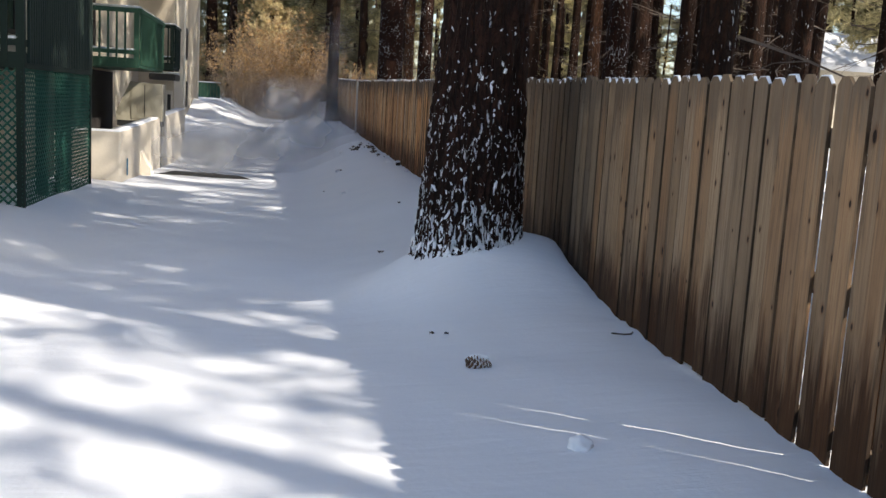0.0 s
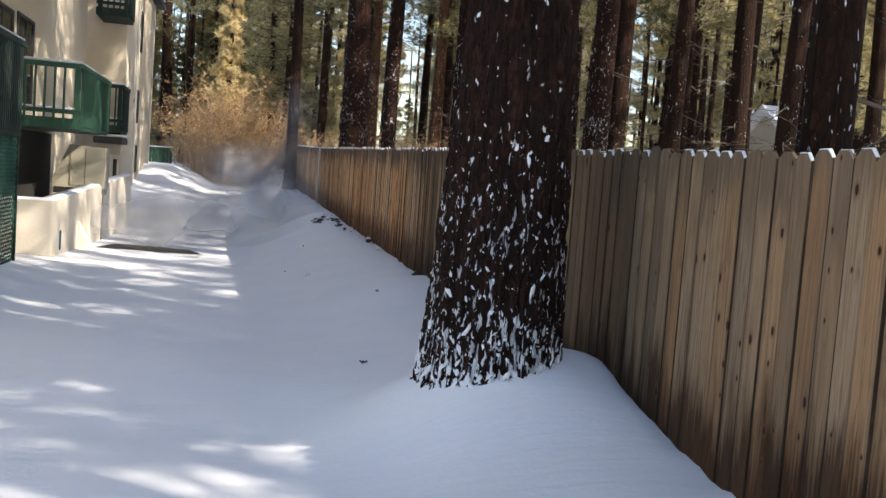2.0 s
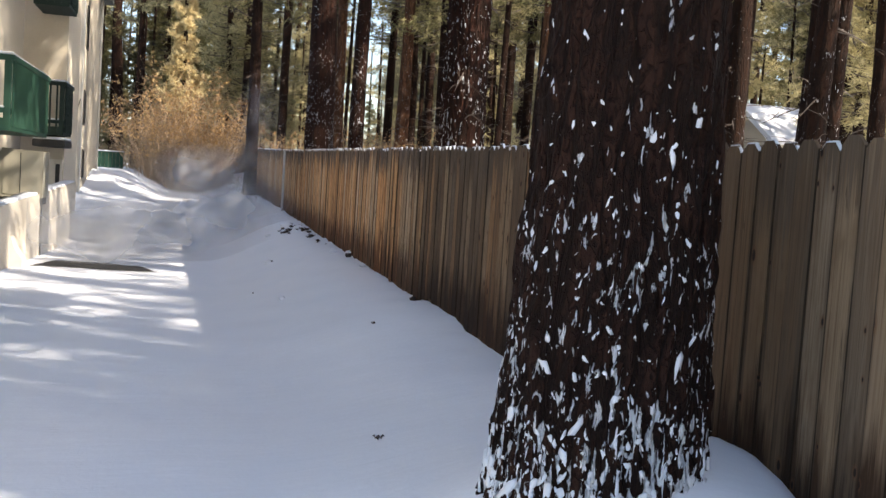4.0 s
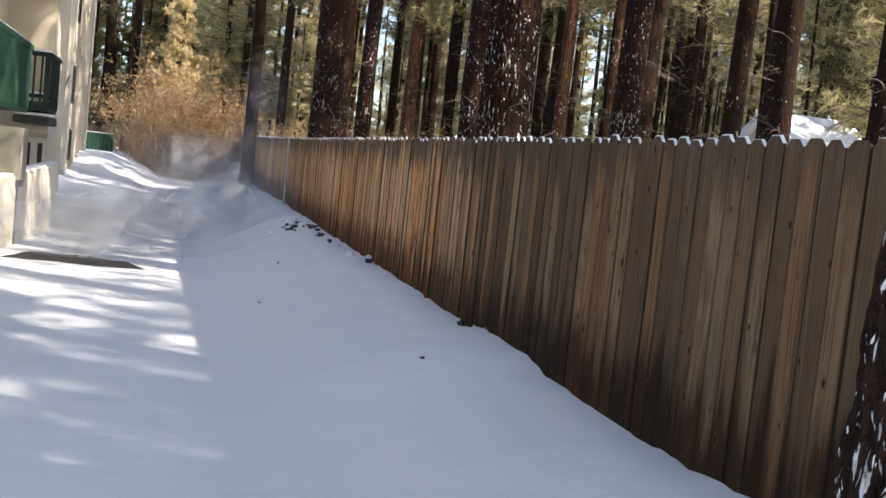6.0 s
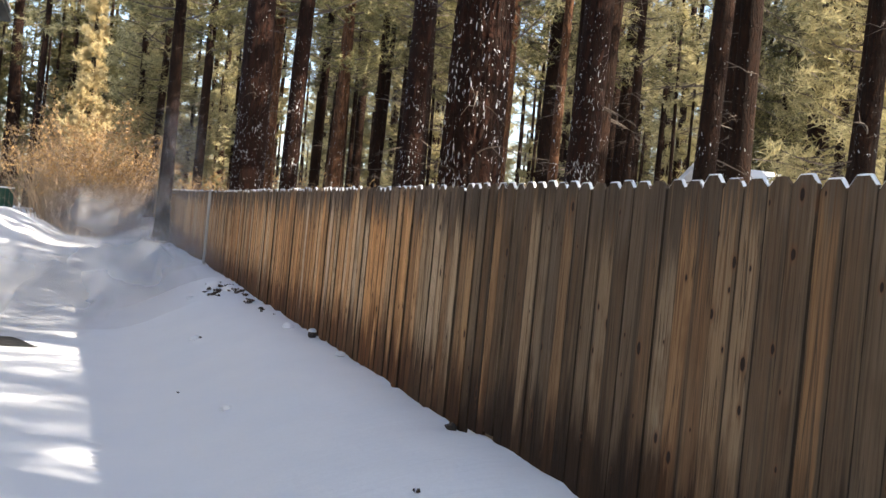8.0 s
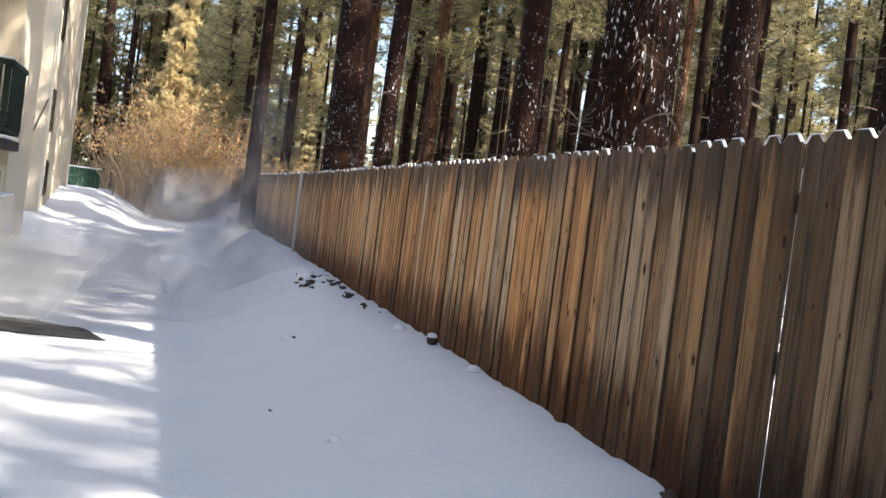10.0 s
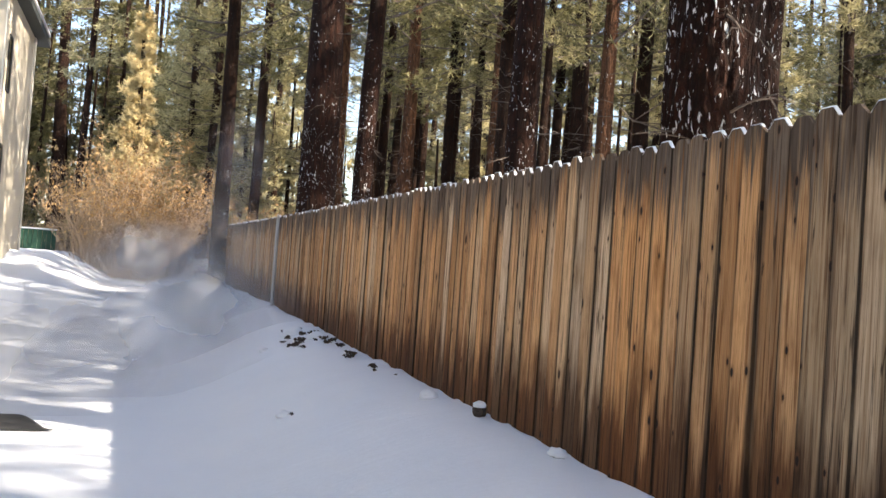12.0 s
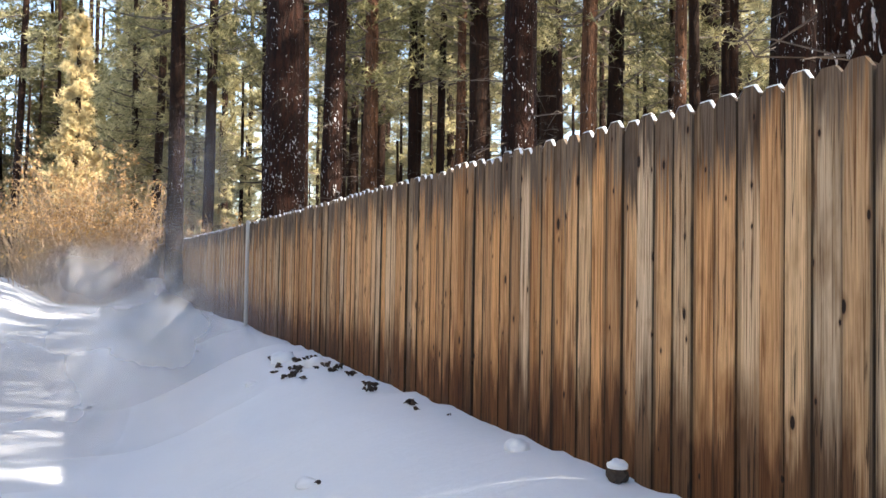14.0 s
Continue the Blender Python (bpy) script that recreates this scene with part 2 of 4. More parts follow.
PARAPET = plain_material("pale_stucco", (0.58, 0.52, 0.42), (0.72, 0.66, 0.56), 24, 0.9, 0.35)
TRIM = plain_material("off_white_trim", (0.62, 0.58, 0.50), (0.74, 0.70, 0.62), 16, 0.6, 0.1)
ROOFING = plain_material("dark_roof_edge", (0.022, 0.026, 0.024), (0.05, 0.055, 0.05), 16, 0.8, 0.2)
METAL = plain_material("galvanised_steel", (0.42, 0.41, 0.39), (0.60, 0.59, 0.56), 30, 0.45, 0.05)
CABINET = plain_material("beige_sheet_metal", (0.30, 0.28, 0.21), (0.40, 0.37, 0.29), 9, 0.6, 0.1)
DARKMETAL = plain_material("black_metal", (0.012, 0.012, 0.012), (0.03, 0.03, 0.03), 20, 0.5, 0.1)
# near-black colour for the shadowed void under the balcony
UNDER_SHADE = plain_material("balcony_shade", (0.010, 0.008, 0.007), (0.028, 0.022, 0.018), 14, 0.9, 0.3, (1, 1, 0.2))
STONE = plain_material("brown_stone", (0.025, 0.018, 0.014), (0.075, 0.055, 0.042), 28, 0.9, 0.6)
WET_RECESS = plain_material("wet_drain_shade", (0.010, 0.010, 0.010), (0.028, 0.027, 0.026), 12, 0.75, 0.3)
LITTER = plain_material("dead_leaf", (0.025, 0.018, 0.012), (0.08, 0.05, 0.03), 40, 0.8, 0.3)
CONE_M = plain_material("pine_cone_scale", (0.09, 0.05, 0.03), (0.22, 0.13, 0.08), 60, 0.7, 0.3)
RAIL_WOOD = plain_material("rough_fence_rail", (0.12, 0.085, 0.06), (0.22, 0.16, 0.11), 30, 0.85, 0.4, (1, 0.1, 1))
BLUE = plain_material("faded_blue_plastic", (0.03, 0.13, 0.22), (0.05, 0.19, 0.30), 20, 0.5, 0.1)
GLASS, _t, _b = material("dark_window_glass")
finish(_t, _b, (0.02, 0.022, 0.024), 0.06)


# ---- object helpers ----
def thing(name, place, label, category, group="", kind="", turn=0.0):
    e = new(name)
    e.matrix_world = pose(*place, 0, 0, turn)
    e.empty_display_size = 0.1
    return tagged(e, label, category, group, kind)


def data_of(name, bm, mat_, smooth=False):
    me = bpy.data.meshes.new(name)
    bm.to_mesh(me)
    bm.free()
    me.materials.append(mat_)
    if smooth:
        me.shade_smooth()
    return me


def part(name, bm, mat_, parent, label="", smooth=False):
    ob = new(name, data_of(name, bm, mat_, smooth))
    ob.parent = parent
    return tagged(ob, label)


def piece(name, me, parent, m):
    ob = new(name, me)
    ob.parent = parent
    ob.matrix_basis = m
    return ob


def raw(name, verts, faces, mat_, smooth=False):
    me = bpy.data.meshes.new(name)
    me.from_pydata(verts, [], faces)
    me.materials.append(mat_)
    if smooth:
        me.shade_smooth()
    return me


def slab(bm, a, b, bevel=0.0):
    r = bmesh.ops.create_cube(bm, size=1)
    for v in r["verts"]:
        v.co = Vector([(a[i] + b[i]) / 2 + v.co[i] * (b[i] - a[i]) for i in range(3)])
    if bevel:
        bmesh.ops.bevel(bm, geom=list({e for v in r["verts"] for e in v.link_edges}), offset=bevel, segments=2, affect="EDGES")
    return bm


def sweep(verts, faces, path, radii, sides=5):
    """Adds a tapering tube along path to the two lists."""
    base = len(verts)
    for k, (p, r) in enumerate(zip(path, radii)):
        q = path[min(k + 1, len(path) - 1)]
        o = path[max(k - 1, 0)]
        d = (Vector(q) - Vector(o)).normalized()
        u = d.orthogonal().normalized()
        w = d.cross(u)
        for s in range(sides):
            a = 2 * math.pi * s / sides
            verts.append(tuple(Vector(p) + (u * math.cos(a) + w * math.sin(a)) * r))
    for k in range(len(path) - 1):
        for s in range(sides):
            n = (s + 1) % sides
            faces.append((base + k * sides + s, base + k * sides + n, base + (k + 1) * sides + n, base + (k + 1) * sides + s))


def smooth(a, b, v):
    s = min(1.0, max(0.0, (v - a) / (b - a)))
    return s * s * (3 - 2 * s)


def bell(x, y, cx, cy, sx, sy):
    return math.exp(-((x - cx) / sx) ** 2 - ((y - cy) / sy) ** 2)


# ---- ground ----
FENCE_X = 2.44


def fence_x(y):
    """Plan line of the fence, which swings slightly outward beyond the galvanised post."""
    return FENCE_X + 0.0125 * max(0.0, y - 28)


def bank_z(y):
    """Snow level along the foot of the fence."""
    return 0.04 + 0.018 * y + 0.55 * smooth(42, 56, y) - 0.12 * smooth(30, 40, y) + 0.22 * math.exp(-((y - 8.3) / 1.35) ** 2) + 0.05 * math.exp(-((y - 13.3) / 0.8) ** 2)


def fence_top(y):
    return 1.775 + 0.0148 * y + (0.0077 * (y - 30) if y > 30 else 0)


def ground_z(x, y):
    low = -0.012 * min(max(y, 0), 22) + 0.72 * smooth(25, 46, y)
    low += 0.08 * smooth(13, 3, y)
    low += 0.82 * smooth(37.5, 46, y) * smooth(-0.5, -2.9, x)
    low += 0.05 * smooth(36, 42, y) * smooth(0, -2, x) * math.sin(3.1 * x + 1.3 * y + 2 * noise.noise((x * 0.8, y * 0.8, 4.0)))
    low += 0.22 * smooth(-2.0, -4.0, x) * smooth(24, 12, y)
    z = low + (bank_z(y) - low) * smooth(0.25, fence_x(y) - 0.05, x)
    z += 0.34 * bell(x, y, 1.60, 7.70, 0.78, 0.70)
    if x > fence_x(y):
        z = bank_z(y) - 0.05 * smooth(2.5, 4, x) + 0.5 * smooth(5, 40, x)
    near = 1 - smooth(40, 90, abs(y) + abs(x) * 0.5)
    z += 0.030 * (noise.noise((x * 0.55, y * 0.55, 0.0)) + 0.45 * noise.noise((x * 1.7, y * 1.7, 3.0))) * (0.35 + 0.65 * near)
    z += 0.007 * noise.noise((x * 6.0, y * 6.0, 7.0)) * near
    edge = math.exp(-((x - fence_x(y)) / 0.16) ** 2)
    z += 0.035 * edge * noise.noise((0.0, y * 2.6, 5.0)) + 0.02 * edge * noise.noise((0.0, y * 7.0, 9.0))
    return z


def span(*stretches):
    out = []
    for a, b, n in stretches:
        out += [a + (b - a) * k / n for k in range(n)]
    return out + [stretches[-1][1]]


gx = span((-260, -60, 8), (-60, -12, 16), (-12, -5, 14), (-5, 3.0, 90), (3.0, 8, 12), (8, 60, 20), (60, 260, 8))
gy = span((-200, -40, 8), (-40, -3, 22), (-3, 12, 150), (12, 26, 110), (26, 62, 90), (62, 120, 14), (120, 420, 10))
W = len(gx)
ground = new("ground", raw("ground", [(x, y, ground_z(x, y)) for y in gy for x in gx],
                           [(j * W + i, j * W + i + 1, (j + 1) * W + i + 1, (j + 1) * W + i) for j in range(len(gy) - 1) for i in range(W - 1)], SNOW, True))
tagged(ground, "smooth fresh snow over a sloping yard", "snow", kind="structure")


# ---- the big pine by the fence ----
def thick_trunk(name, mat_, foot, top, height, flare, seed, sides=110, rings=190, rough=0.022, fine_up_to=4.0):
    verts, faces = [], []
    zs = [fine_up_to * (k / rings) for k in range(rings)] + [fine_up_to + (height - fine_up_to) * (k / 24) for k in range(25)]
    for z in zs:
        r = foot + (top - foot) * min(z, 2.5) / 2.5 if z < 2.5 else top * (1 - 0.55 * (z - 2.5) / (height - 2.5))
        r += flare * math.exp(-z / 0.16)
        for s in range(sides):
            a = 2 * math.pi * s / sides
            c, d = math.cos(a), math.sin(a)
            rr = r * (1 + 0.045 * noise.noise((c * 1.3 + seed, d * 1.3, z * 0.25)))
            rr += 0.05 * math.exp(-z / 0.25) * noise.noise((c * 3.5, d * 3.5 + seed, 1.0))
            plate = noise.noise((c * 7 + seed, d * 7, z * 1.9))
            rr -= rough * max(0.0, 0.32 - abs(plate)) * 3.0
            rr += rough * 0.75 * noise.noise((c * 15, d * 15 + seed, z * 7)) + rough * 0.5 * noise.noise((c * 34, d * 34 + seed, z * 15))
            verts.append((rr * c, rr * d, z - 0.35))
    for k in range(len(zs) - 1):
        for s in range(sides):
            n = (s + 1) % sides
            faces.append((k * sides + s, k * sides + n, (k + 1) * sides + n, (k + 1) * sides + s))
    return raw(name, verts, faces, mat_, False), verts, sides


def snow_clumps(verts, sides, count, seed, reach, mean):
    """Small rounded lumps of snow caught in the bark furrows."""
    rng = random.Random(seed)
    out_v, out_f = [], []
    ico = bmesh.new()
    bmesh.ops.create_icosphere(ico, subdivisions=1, radius=1)
    iv = [v.co.copy() for v in ico.verts]
    ifc = [tuple(v.index for v in f.verts) for f in ico.faces]
    ico.free()
    while count > 0:
        k = rng.randrange(len(verts) - sides * 30)
        p = Vector(verts[k])
        if p.z < -0.1 or rng.random() > math.exp(-max(p.z, 0) / reach):
            continue
        count -= 1
        n = Vector((p.x, p.y, 0)).normalized()
        side = Vector((-n.y, n.x, 0))
        s = mean * rng.uniform(0.35, 1.0) * (1.6 if rng.random() < 0.12 else 1)
        tall, tilt = rng.uniform(0.8, 2.2), rng.uniform(-0.75, 0.75)
        b = len(out_v)
        for co in iv:
            j = 1 + 1.1 * noise.noise(co * 1.6 + Vector((k * 0.37, 0, 0))) + 0.5 * noise.noise(co * 4.0 + Vector((0, k * 0.37, 0)))
            u, w, h = co.x * j * s * 0.85, co.z * j * s * tall, co.y * j * s * 0.35
            u += w * tilt
            out_v.append(tuple(p + side * u + n * (h - 0.004) + Vector((0, 0, w))))
        out_f += [tuple(b + i for i in f) for f in ifc]
    return raw("bark_snow", out_v, out_f, SNOW, True)


BIG = (1.60, 7.78)
big = thing("pine_tree", (*BIG, 0.46), "thick dark-barked pine trunk flecked with wind-blown snow beside the fence", "tree")
me, tv, ts = thick_trunk("trunk", BARK_BIG, 0.460, 0.350, 16, 0.10, 2.0)
LEAN = pose(0, 0, 0, 0, 1.3, 0)
piece("trunk", me, big, LEAN)
c = piece("bark_snow", snow_clumps(tv, ts, 2500, 5, 0.62, 0.0125), big, LEAN)
tagged(c, "white snow caught in the bark", kind="stuff")
c = piece("foot_snow", snow_clumps(tv, ts, 380, 15, 0.06, 0.030), big, LEAN)
tagged(c, "snow packed round the foot of the trunk", kind="stuff")


# ---- forest trees ----
def trunk_mesh(seed, sides=14):
    verts, faces = [], []
    zs = (-0.6, 0.0, 0.3, 0.8, 1.5, 2.4, 3.4, 4.6, 6, 8, 10.5, 13, 16, 19, 22)
    for z in zs:
        r = (1.0 + 0.28 * math.exp(-max(z, 0) / 0.35)) * (1 - 0.62 * max(z, 0) / 22)
        dx, dy = 0.25 * noise.noise((seed, 0, z * 0.12)), 0.25 * noise.noise((0, seed, z * 0.12))
        for s in range(sides):
            a = 2 * math.pi * s / sides
            rr = r * (1 + 0.10 * noise.noise((math.cos(a) * 1.5, math.sin(a) * 1.5 + seed, z * 0.7)))
            verts.append((rr * math.cos(a) + dx, rr * math.sin(a) + dy, z))
    for k in range(len(zs) - 1):
        for s in range(sides):
            n = (s + 1) % sides
            faces.append((k * sides + s, k * sides + n, (k + 1) * sides + n, (k + 1) * sides + s))
    return raw("trunk", verts, faces, BARK, True)


def crown_meshes(seed, z0, z1, limbs, reach, tufts, size, droop, mat_, dead=0, cone=0.0):
    """Limbs with needle tufts, as two meshes: the limbs and the needles."""
    rng = random.Random(seed)
    lv, lf, nv, nf = [], [], [], []
    for k in range(limbs + dead):
        is_dead = k >= limbs
        f = rng.random()
        z = rng.uniform(1.8, z0 + 2) if is_dead else z0 + (z1 - z0) * f
        a = rng.uniform(0, 2 * math.pi)
        length = reach * rng.uniform(0.55, 1.1) * (1 - cone * f) if not is_dead else rng.uniform(0.4, 1.7)
        d = Vector((math.cos(a), math.sin(a), 0))
        up = rng.uniform(-0.25, 0.35) - droop
        path, bend = [], rng.uniform(-0.4, 0.4)
        for s in range(6):
            u = s / 5
            side = Vector((-d.y, d.x, 0)) * bend * u * u * length * 0.5
            path.append(Vector((0, 0, z)) + d * (0.1 + length * u) + side + Vector((0, 0, length * (up * u + 0.25 * u * u * (1 if not is_dead else -0.6)))))
        sweep(lv, lf, path, [0.045 * (1 - 0.85 * s / 5) * (0.36 if is_dead else 1) for s in range(6)], 4)
        if is_dead:
            for _ in range(3):
                p = path[rng.randrange(2, 6)]
                q = p + Vector((rng.uniform(-1, 1), rng.uniform(-1, 1), rng.uniform(-0.6, 0.4))) * 0.5
                sweep(lv, lf, [p, (p + q) / 2 + Vector((0, 0, 0.05)), q], [0.007, 0.005, 0.002], 3)
            continue
        for _ in range(tufts):
            u = rng.random() ** 0.6
            i = min(4, int(u * 5))
            p = path[i].lerp(path[i + 1], u * 5 - i) + Vector((rng.gauss(0, 0.17), rng.gauss(0, 0.17), rng.gauss(0, 0.12))) * length * 0.75
            for _ in range(8):
                w = Vector((rng.gauss(0, 1), rng.gauss(0, 1), rng.gauss(0.25, 0.8))).normalized()
                e = w.orthogonal().normalized() * size * 0.085
                b = len(nv)
                nv += [tuple(p - e), tuple(p + e), tuple(p + w * size * rng.uniform(0.7, 1.2))]
                nf.append((b, b + 1, b + 2))
    return raw("branchwork", lv, lf, DEADWOOD, False), raw("foliage", nv, nf, mat_, False)


TRUNKS = [trunk_mesh(3.7 * k + 1) for k in range(5)]
TALL = [crown_meshes(10 + k, 7.5, 19, 44, 2.6, 26, 0.27, 0.10, NEEDLE, 18) for k in range(3)]
MIDDLE = [crown_meshes(30 + k, 3.2, 14, 50, 2.0, 26, 0.28, 0.12, (NEEDLE_SUN, NEEDLE)[k % 2], 10) for k in range(3)]
HIGH = [crown_meshes(60, 12.8, 21, 64, 2.7, 30, 0.34, 0.02, NEEDLE, 12)]
SPARSE = [crown_meshes(80 + k, 7.5, 17, 18, 1.7, 22, 0.28, 0.10, NEEDLE_SUN, 14) for k in range(2)]
LOW = [crown_meshes(50 + k, 0.8, 13, 70, 2.4, 24, 0.30, 0.22, (NEEDLE_SUN, NEEDLE)[k % 2], 0, 0.8) for k in range(2)]
BRIGHT = [crown_meshes(54, 0.6, 13, 70, 2.4, 24, 0.30, 0.22, NEEDLE_SUN, 0, 0.8), MIDDLE[0], LOW[0]]
SHADE = [crown_meshes(57 + k, 6.2, 19, 46, 2.6, 26, 0.32, 0.10, NEEDLE, 6) for k in range(2)]
LARCH = [crown_meshes(70, 4.6, 14, 120, 1.9, 30, 0.34, 0.15, NEEDLE_GOLD, 0, 0.85)]
rnd = random.Random(4)


FAR = thing("far_wood", (0, 0, 0), "dense sunlit pine wood in the distance beyond the fence", "wood", kind="stuff")


def hides_cabin(x, y):
    """True where a tree would stand in the clearing before the cabin."""
    return y > 13 and y < 46 and (0.545 < x / y < 0.67 or 0.63 < (x + 0.3) / (y - 7.2) < 0.75)


def far_tree(x, y, r, kind, scale):
    """A tree of the far wood, whose trees cannot be counted."""
    at = pose(x, y, ground_z(x, y) - 0.05, rnd.uniform(-1.4, 1.4), rnd.uniform(-1.4, 1.4), rnd.uniform(0, 360))
    limbs, needles = rnd.choice(kind)
    for name, me, m in (("trunk", rnd.choice(TRUNKS), (r, r, scale, 1)), ("branchwork", limbs, (scale, scale, scale, 1)), ("foliage", needles, (scale, scale, scale, 1))):
        tagged(piece(name, me, FAR, at @ Matrix.Diagonal(m)), kind="stuff")


def tree(x, y, r, kind, label, category="tree", group="pines of the wood", scale=1.0, bark=None):
    t = thing("pine_tree", (x, y, ground_z(x, y) - 0.05), label, category, group)
    me = rnd.choice(TRUNKS)
    if bark is not None:
        me = me.copy()
        me.materials[0] = bark
    lean = pose(0, 0, 0, rnd.uniform(-1.4, 1.4), rnd.uniform(-1.4, 1.4), rnd.uniform(0, 360))
    piece("trunk", me, t, lean @ Matrix.Diagonal((r, r, scale, 1)))
    if kind:
        limbs, needles = rnd.choice(kind)
        turn = lean @ pose(0, 0, 0, 0, 0, rnd.uniform(0, 360)) @ Matrix.Diagonal((scale, scale, scale, 1))
        tagged(piece("branchwork", limbs, t, turn), kind="stuff")
        tagged(piece("foliage", needles, t, turn), kind="stuff")
    return t


PLAIN = "tall pine with a bare brown trunk and high green crown"
FLECK = "stout dark pine trunk with snow flecks behind the fence"
tree(4.00, 35.3, 0.50, TALL, FLECK, bark=BARK_MID)
tree(5.15, 38.9, 0.21, TALL, "russet sunlit pine trunk behind the fence", bark=BARK_LIT)
tree(5.55, 37.5, 0.29, TALL, FLECK, bark=BARK_MID)
tree(6.80, 29.3, 0.32, TALL, PLAIN, bark=BARK_MID)
tree(9.00, 25.2, 0.34, TALL, PLAIN, bark=BARK_MID)
tree(3.28, 6.95, 0.155, HIGH, "dark pine trunk standing just behind the fence", group="", bark=BARK)
tree(10.2, 26.9, 0.29, TALL, PLAIN)
tree(14.5, 28.0, 0.38, SPARSE, PLAIN)
tree(2.30, 42.0, 0.25, TALL, "slim dark pine trunk standing in the snow bank beside the fence", group="")
for x, y, r in ((20.0, 42, 0.43), (13.4, 26, 0.31), (25.1, 37, 0.5), (25.6, 34, 0.24), (10.2, 55, 0.26), (9.5, 48, 0.33),
                (15.4, 45, 0.42), (17.4, 44, 0.36), (22.9, 48, 0.42), (19.2, 40, 0.2), (12.5, 62, 0.26), (12.3, 58, 0.27),
                (11.6, 49, 0.23), (12.6, 49, 0.19), (12.4, 46.6, 0.21), (17.1, 55, 0.29), (12.1, 36.6, 0.26), (11.8, 32, 0.15), (12.9, 33, 0.15),
                (10.5, 40, 0.36), (17.7, 38, 0.17), (18.3, 34, 0.18), (16.9, 25, 0.23)):
    tree(x, y, r, TALL if r > 0.25 else SPARSE, PLAIN, bark=BARK_LIT if (x, y) in ((9.5, 48), (12.4, 46.6), (11.8, 32), (12.1, 36.6)) else None)
tree(-4.64, 68.8, 0.42, TALL, "slender pine at the far end of the snowy lane")
tree(-2.95, 58.7, 0.19, SPARSE, "slender pine at the far end of the snowy lane")
for x, y, r in ((2.56, 55, 0.2), (3.2, 58, 0.19), (2.0, 60, 0.14), (2.6, 62, 0.2), (-6.4, 60, 0.24), (4.3, 52, 0.24), (-8.5, 62, 0.25), (1.9, 57, 0.15), (2.5, 66, 0.2)):
    tree(x, y, r, TALL if r > 0.22 else MIDDLE, "slender pine at the far end of the snowy lane")
# second rows of the wood
for k in range(46):
    y = rnd.uniform(46, 92)
    x = rnd.uniform(4.5, 62) if y < 66 else rnd.uniform(-26, 60)
    if abs(x / y - 0.19) < 0.010 and y > 50:
        continue
    tree(x, y, rnd.uniform(0.14, 0.32), (BRIGHT, MIDDLE, TALL)[k % 3] if y > 58 else (SPARSE, TALL)[k % 2], "distant pine of the sunlit wood", scale=rnd.uniform(0.85, 1.25))
for k in range(18):
    x, y = rnd.uniform(14, 42), rnd.uniform(14, 46)
    if not hides_cabin(x, y):
        tree(x, y, rnd.uniform(0.13, 0.3), SPARSE, PLAIN)
for k in range(44):
    y = rnd.uniform(38, 74)
    x = rnd.uniform(5 + 0.1 * (y - 38), 44)
    if not hides_cabin(x, y):
        tree(x, y, rnd.uniform(0.09, 0.2), SPARSE, "slim bare-stemmed pine in the wood", scale=rnd.uniform(0.9, 1.2))
for k in range(90):
    a = math.radians(rnd.uniform(-40, 42))
    d = rnd.uniform(84, 120)
    if abs(math.tan(a) - 0.19) < 0.008:
        continue
    far_tree(d * math.sin(a), d * math.cos(a), 0.3, (BRIGHT, LOW, MIDDLE)[k % 3], rnd.uniform(1.1, 1.7))
for k in range(90):
    y = rnd.uniform(58, 100)
    far_tree(rnd.uniform(0.05, 0.75) * y, y, 0.14, BRIGHT, rnd.uniform(0.30, 0.55))
for k in range(30):
    x, y = rnd.uniform(-26, 3), rnd.uniform(66, 96)
    far_tree(x, y, 0.14, LOW, rnd.uniform(0.35, 0.8))
# the wood on the sunny side, whose shade falls across the lane
for x, y, r in ((10.4, 0.6, 0.3), (5.6, 5.0, 0.3), (7.8, 4.6, 0.33), (6.4, 6.6, 0.28), (9.6, 2.4, 0.3), (12.8, 3.2, 0.35), (13.5, 0.6, 0.3), 
                (10.4, 14.0, 0.3), (16.5, 12.0, 0.3), (17.0, 5.0, 0.3), (16.5, -6.2, 0.3), (9.0, -9.0, 0.3), (19, 1, 0.3), (21.0, 14.0, 0.3), (21, -3, 0.3)):
    tree(x, y, r, SHADE, PLAIN)
for x, y, r in ((9.9, -1.4, 0.22), (7.9, 0.0, 0.22), (14.6, -7.2, 0.22), (9.0, -4.4, 0.22), (10.6, -6.6, 0.22), (8.3, 8.2, 0.28), (14.5, -10.5, 0.22)):
    tree(x, y, r, SPARSE, PLAIN)
for x, y in ((19.5, 27), (25.5, 33), (24, 27), (29, 33)):
    tree(x, y, rnd.uniform(0.16, 0.28), MIDDLE[:2], "green pine with low boughs deep in the wood")
# tall crowns that keep the lodge front in shade
for x, y, r in ((9.2, 11.0, 0.22), (13.0, 22.2, 0.19), (10.6, 18.6, 0.19)):
    tree(x, y, r, HIGH, PLAIN)
for x, y, r in ((9.6, 17.6, 0.2), (11.5, 20.5, 0.2), (9.4, 21.8, 0.2)):
    tree(x, y, r, TALL, PLAIN)
# dark pines close behind the brush
for k in range(27):
    x, y = rnd.uniform(-17, 5), rnd.uniform(70, 82)
    tree(x, y, 0.15, [MIDDLE[1], LOW[1]], "dark green pine behind the brush at the lane's end", scale=rnd.uniform(0.9, 1.5))
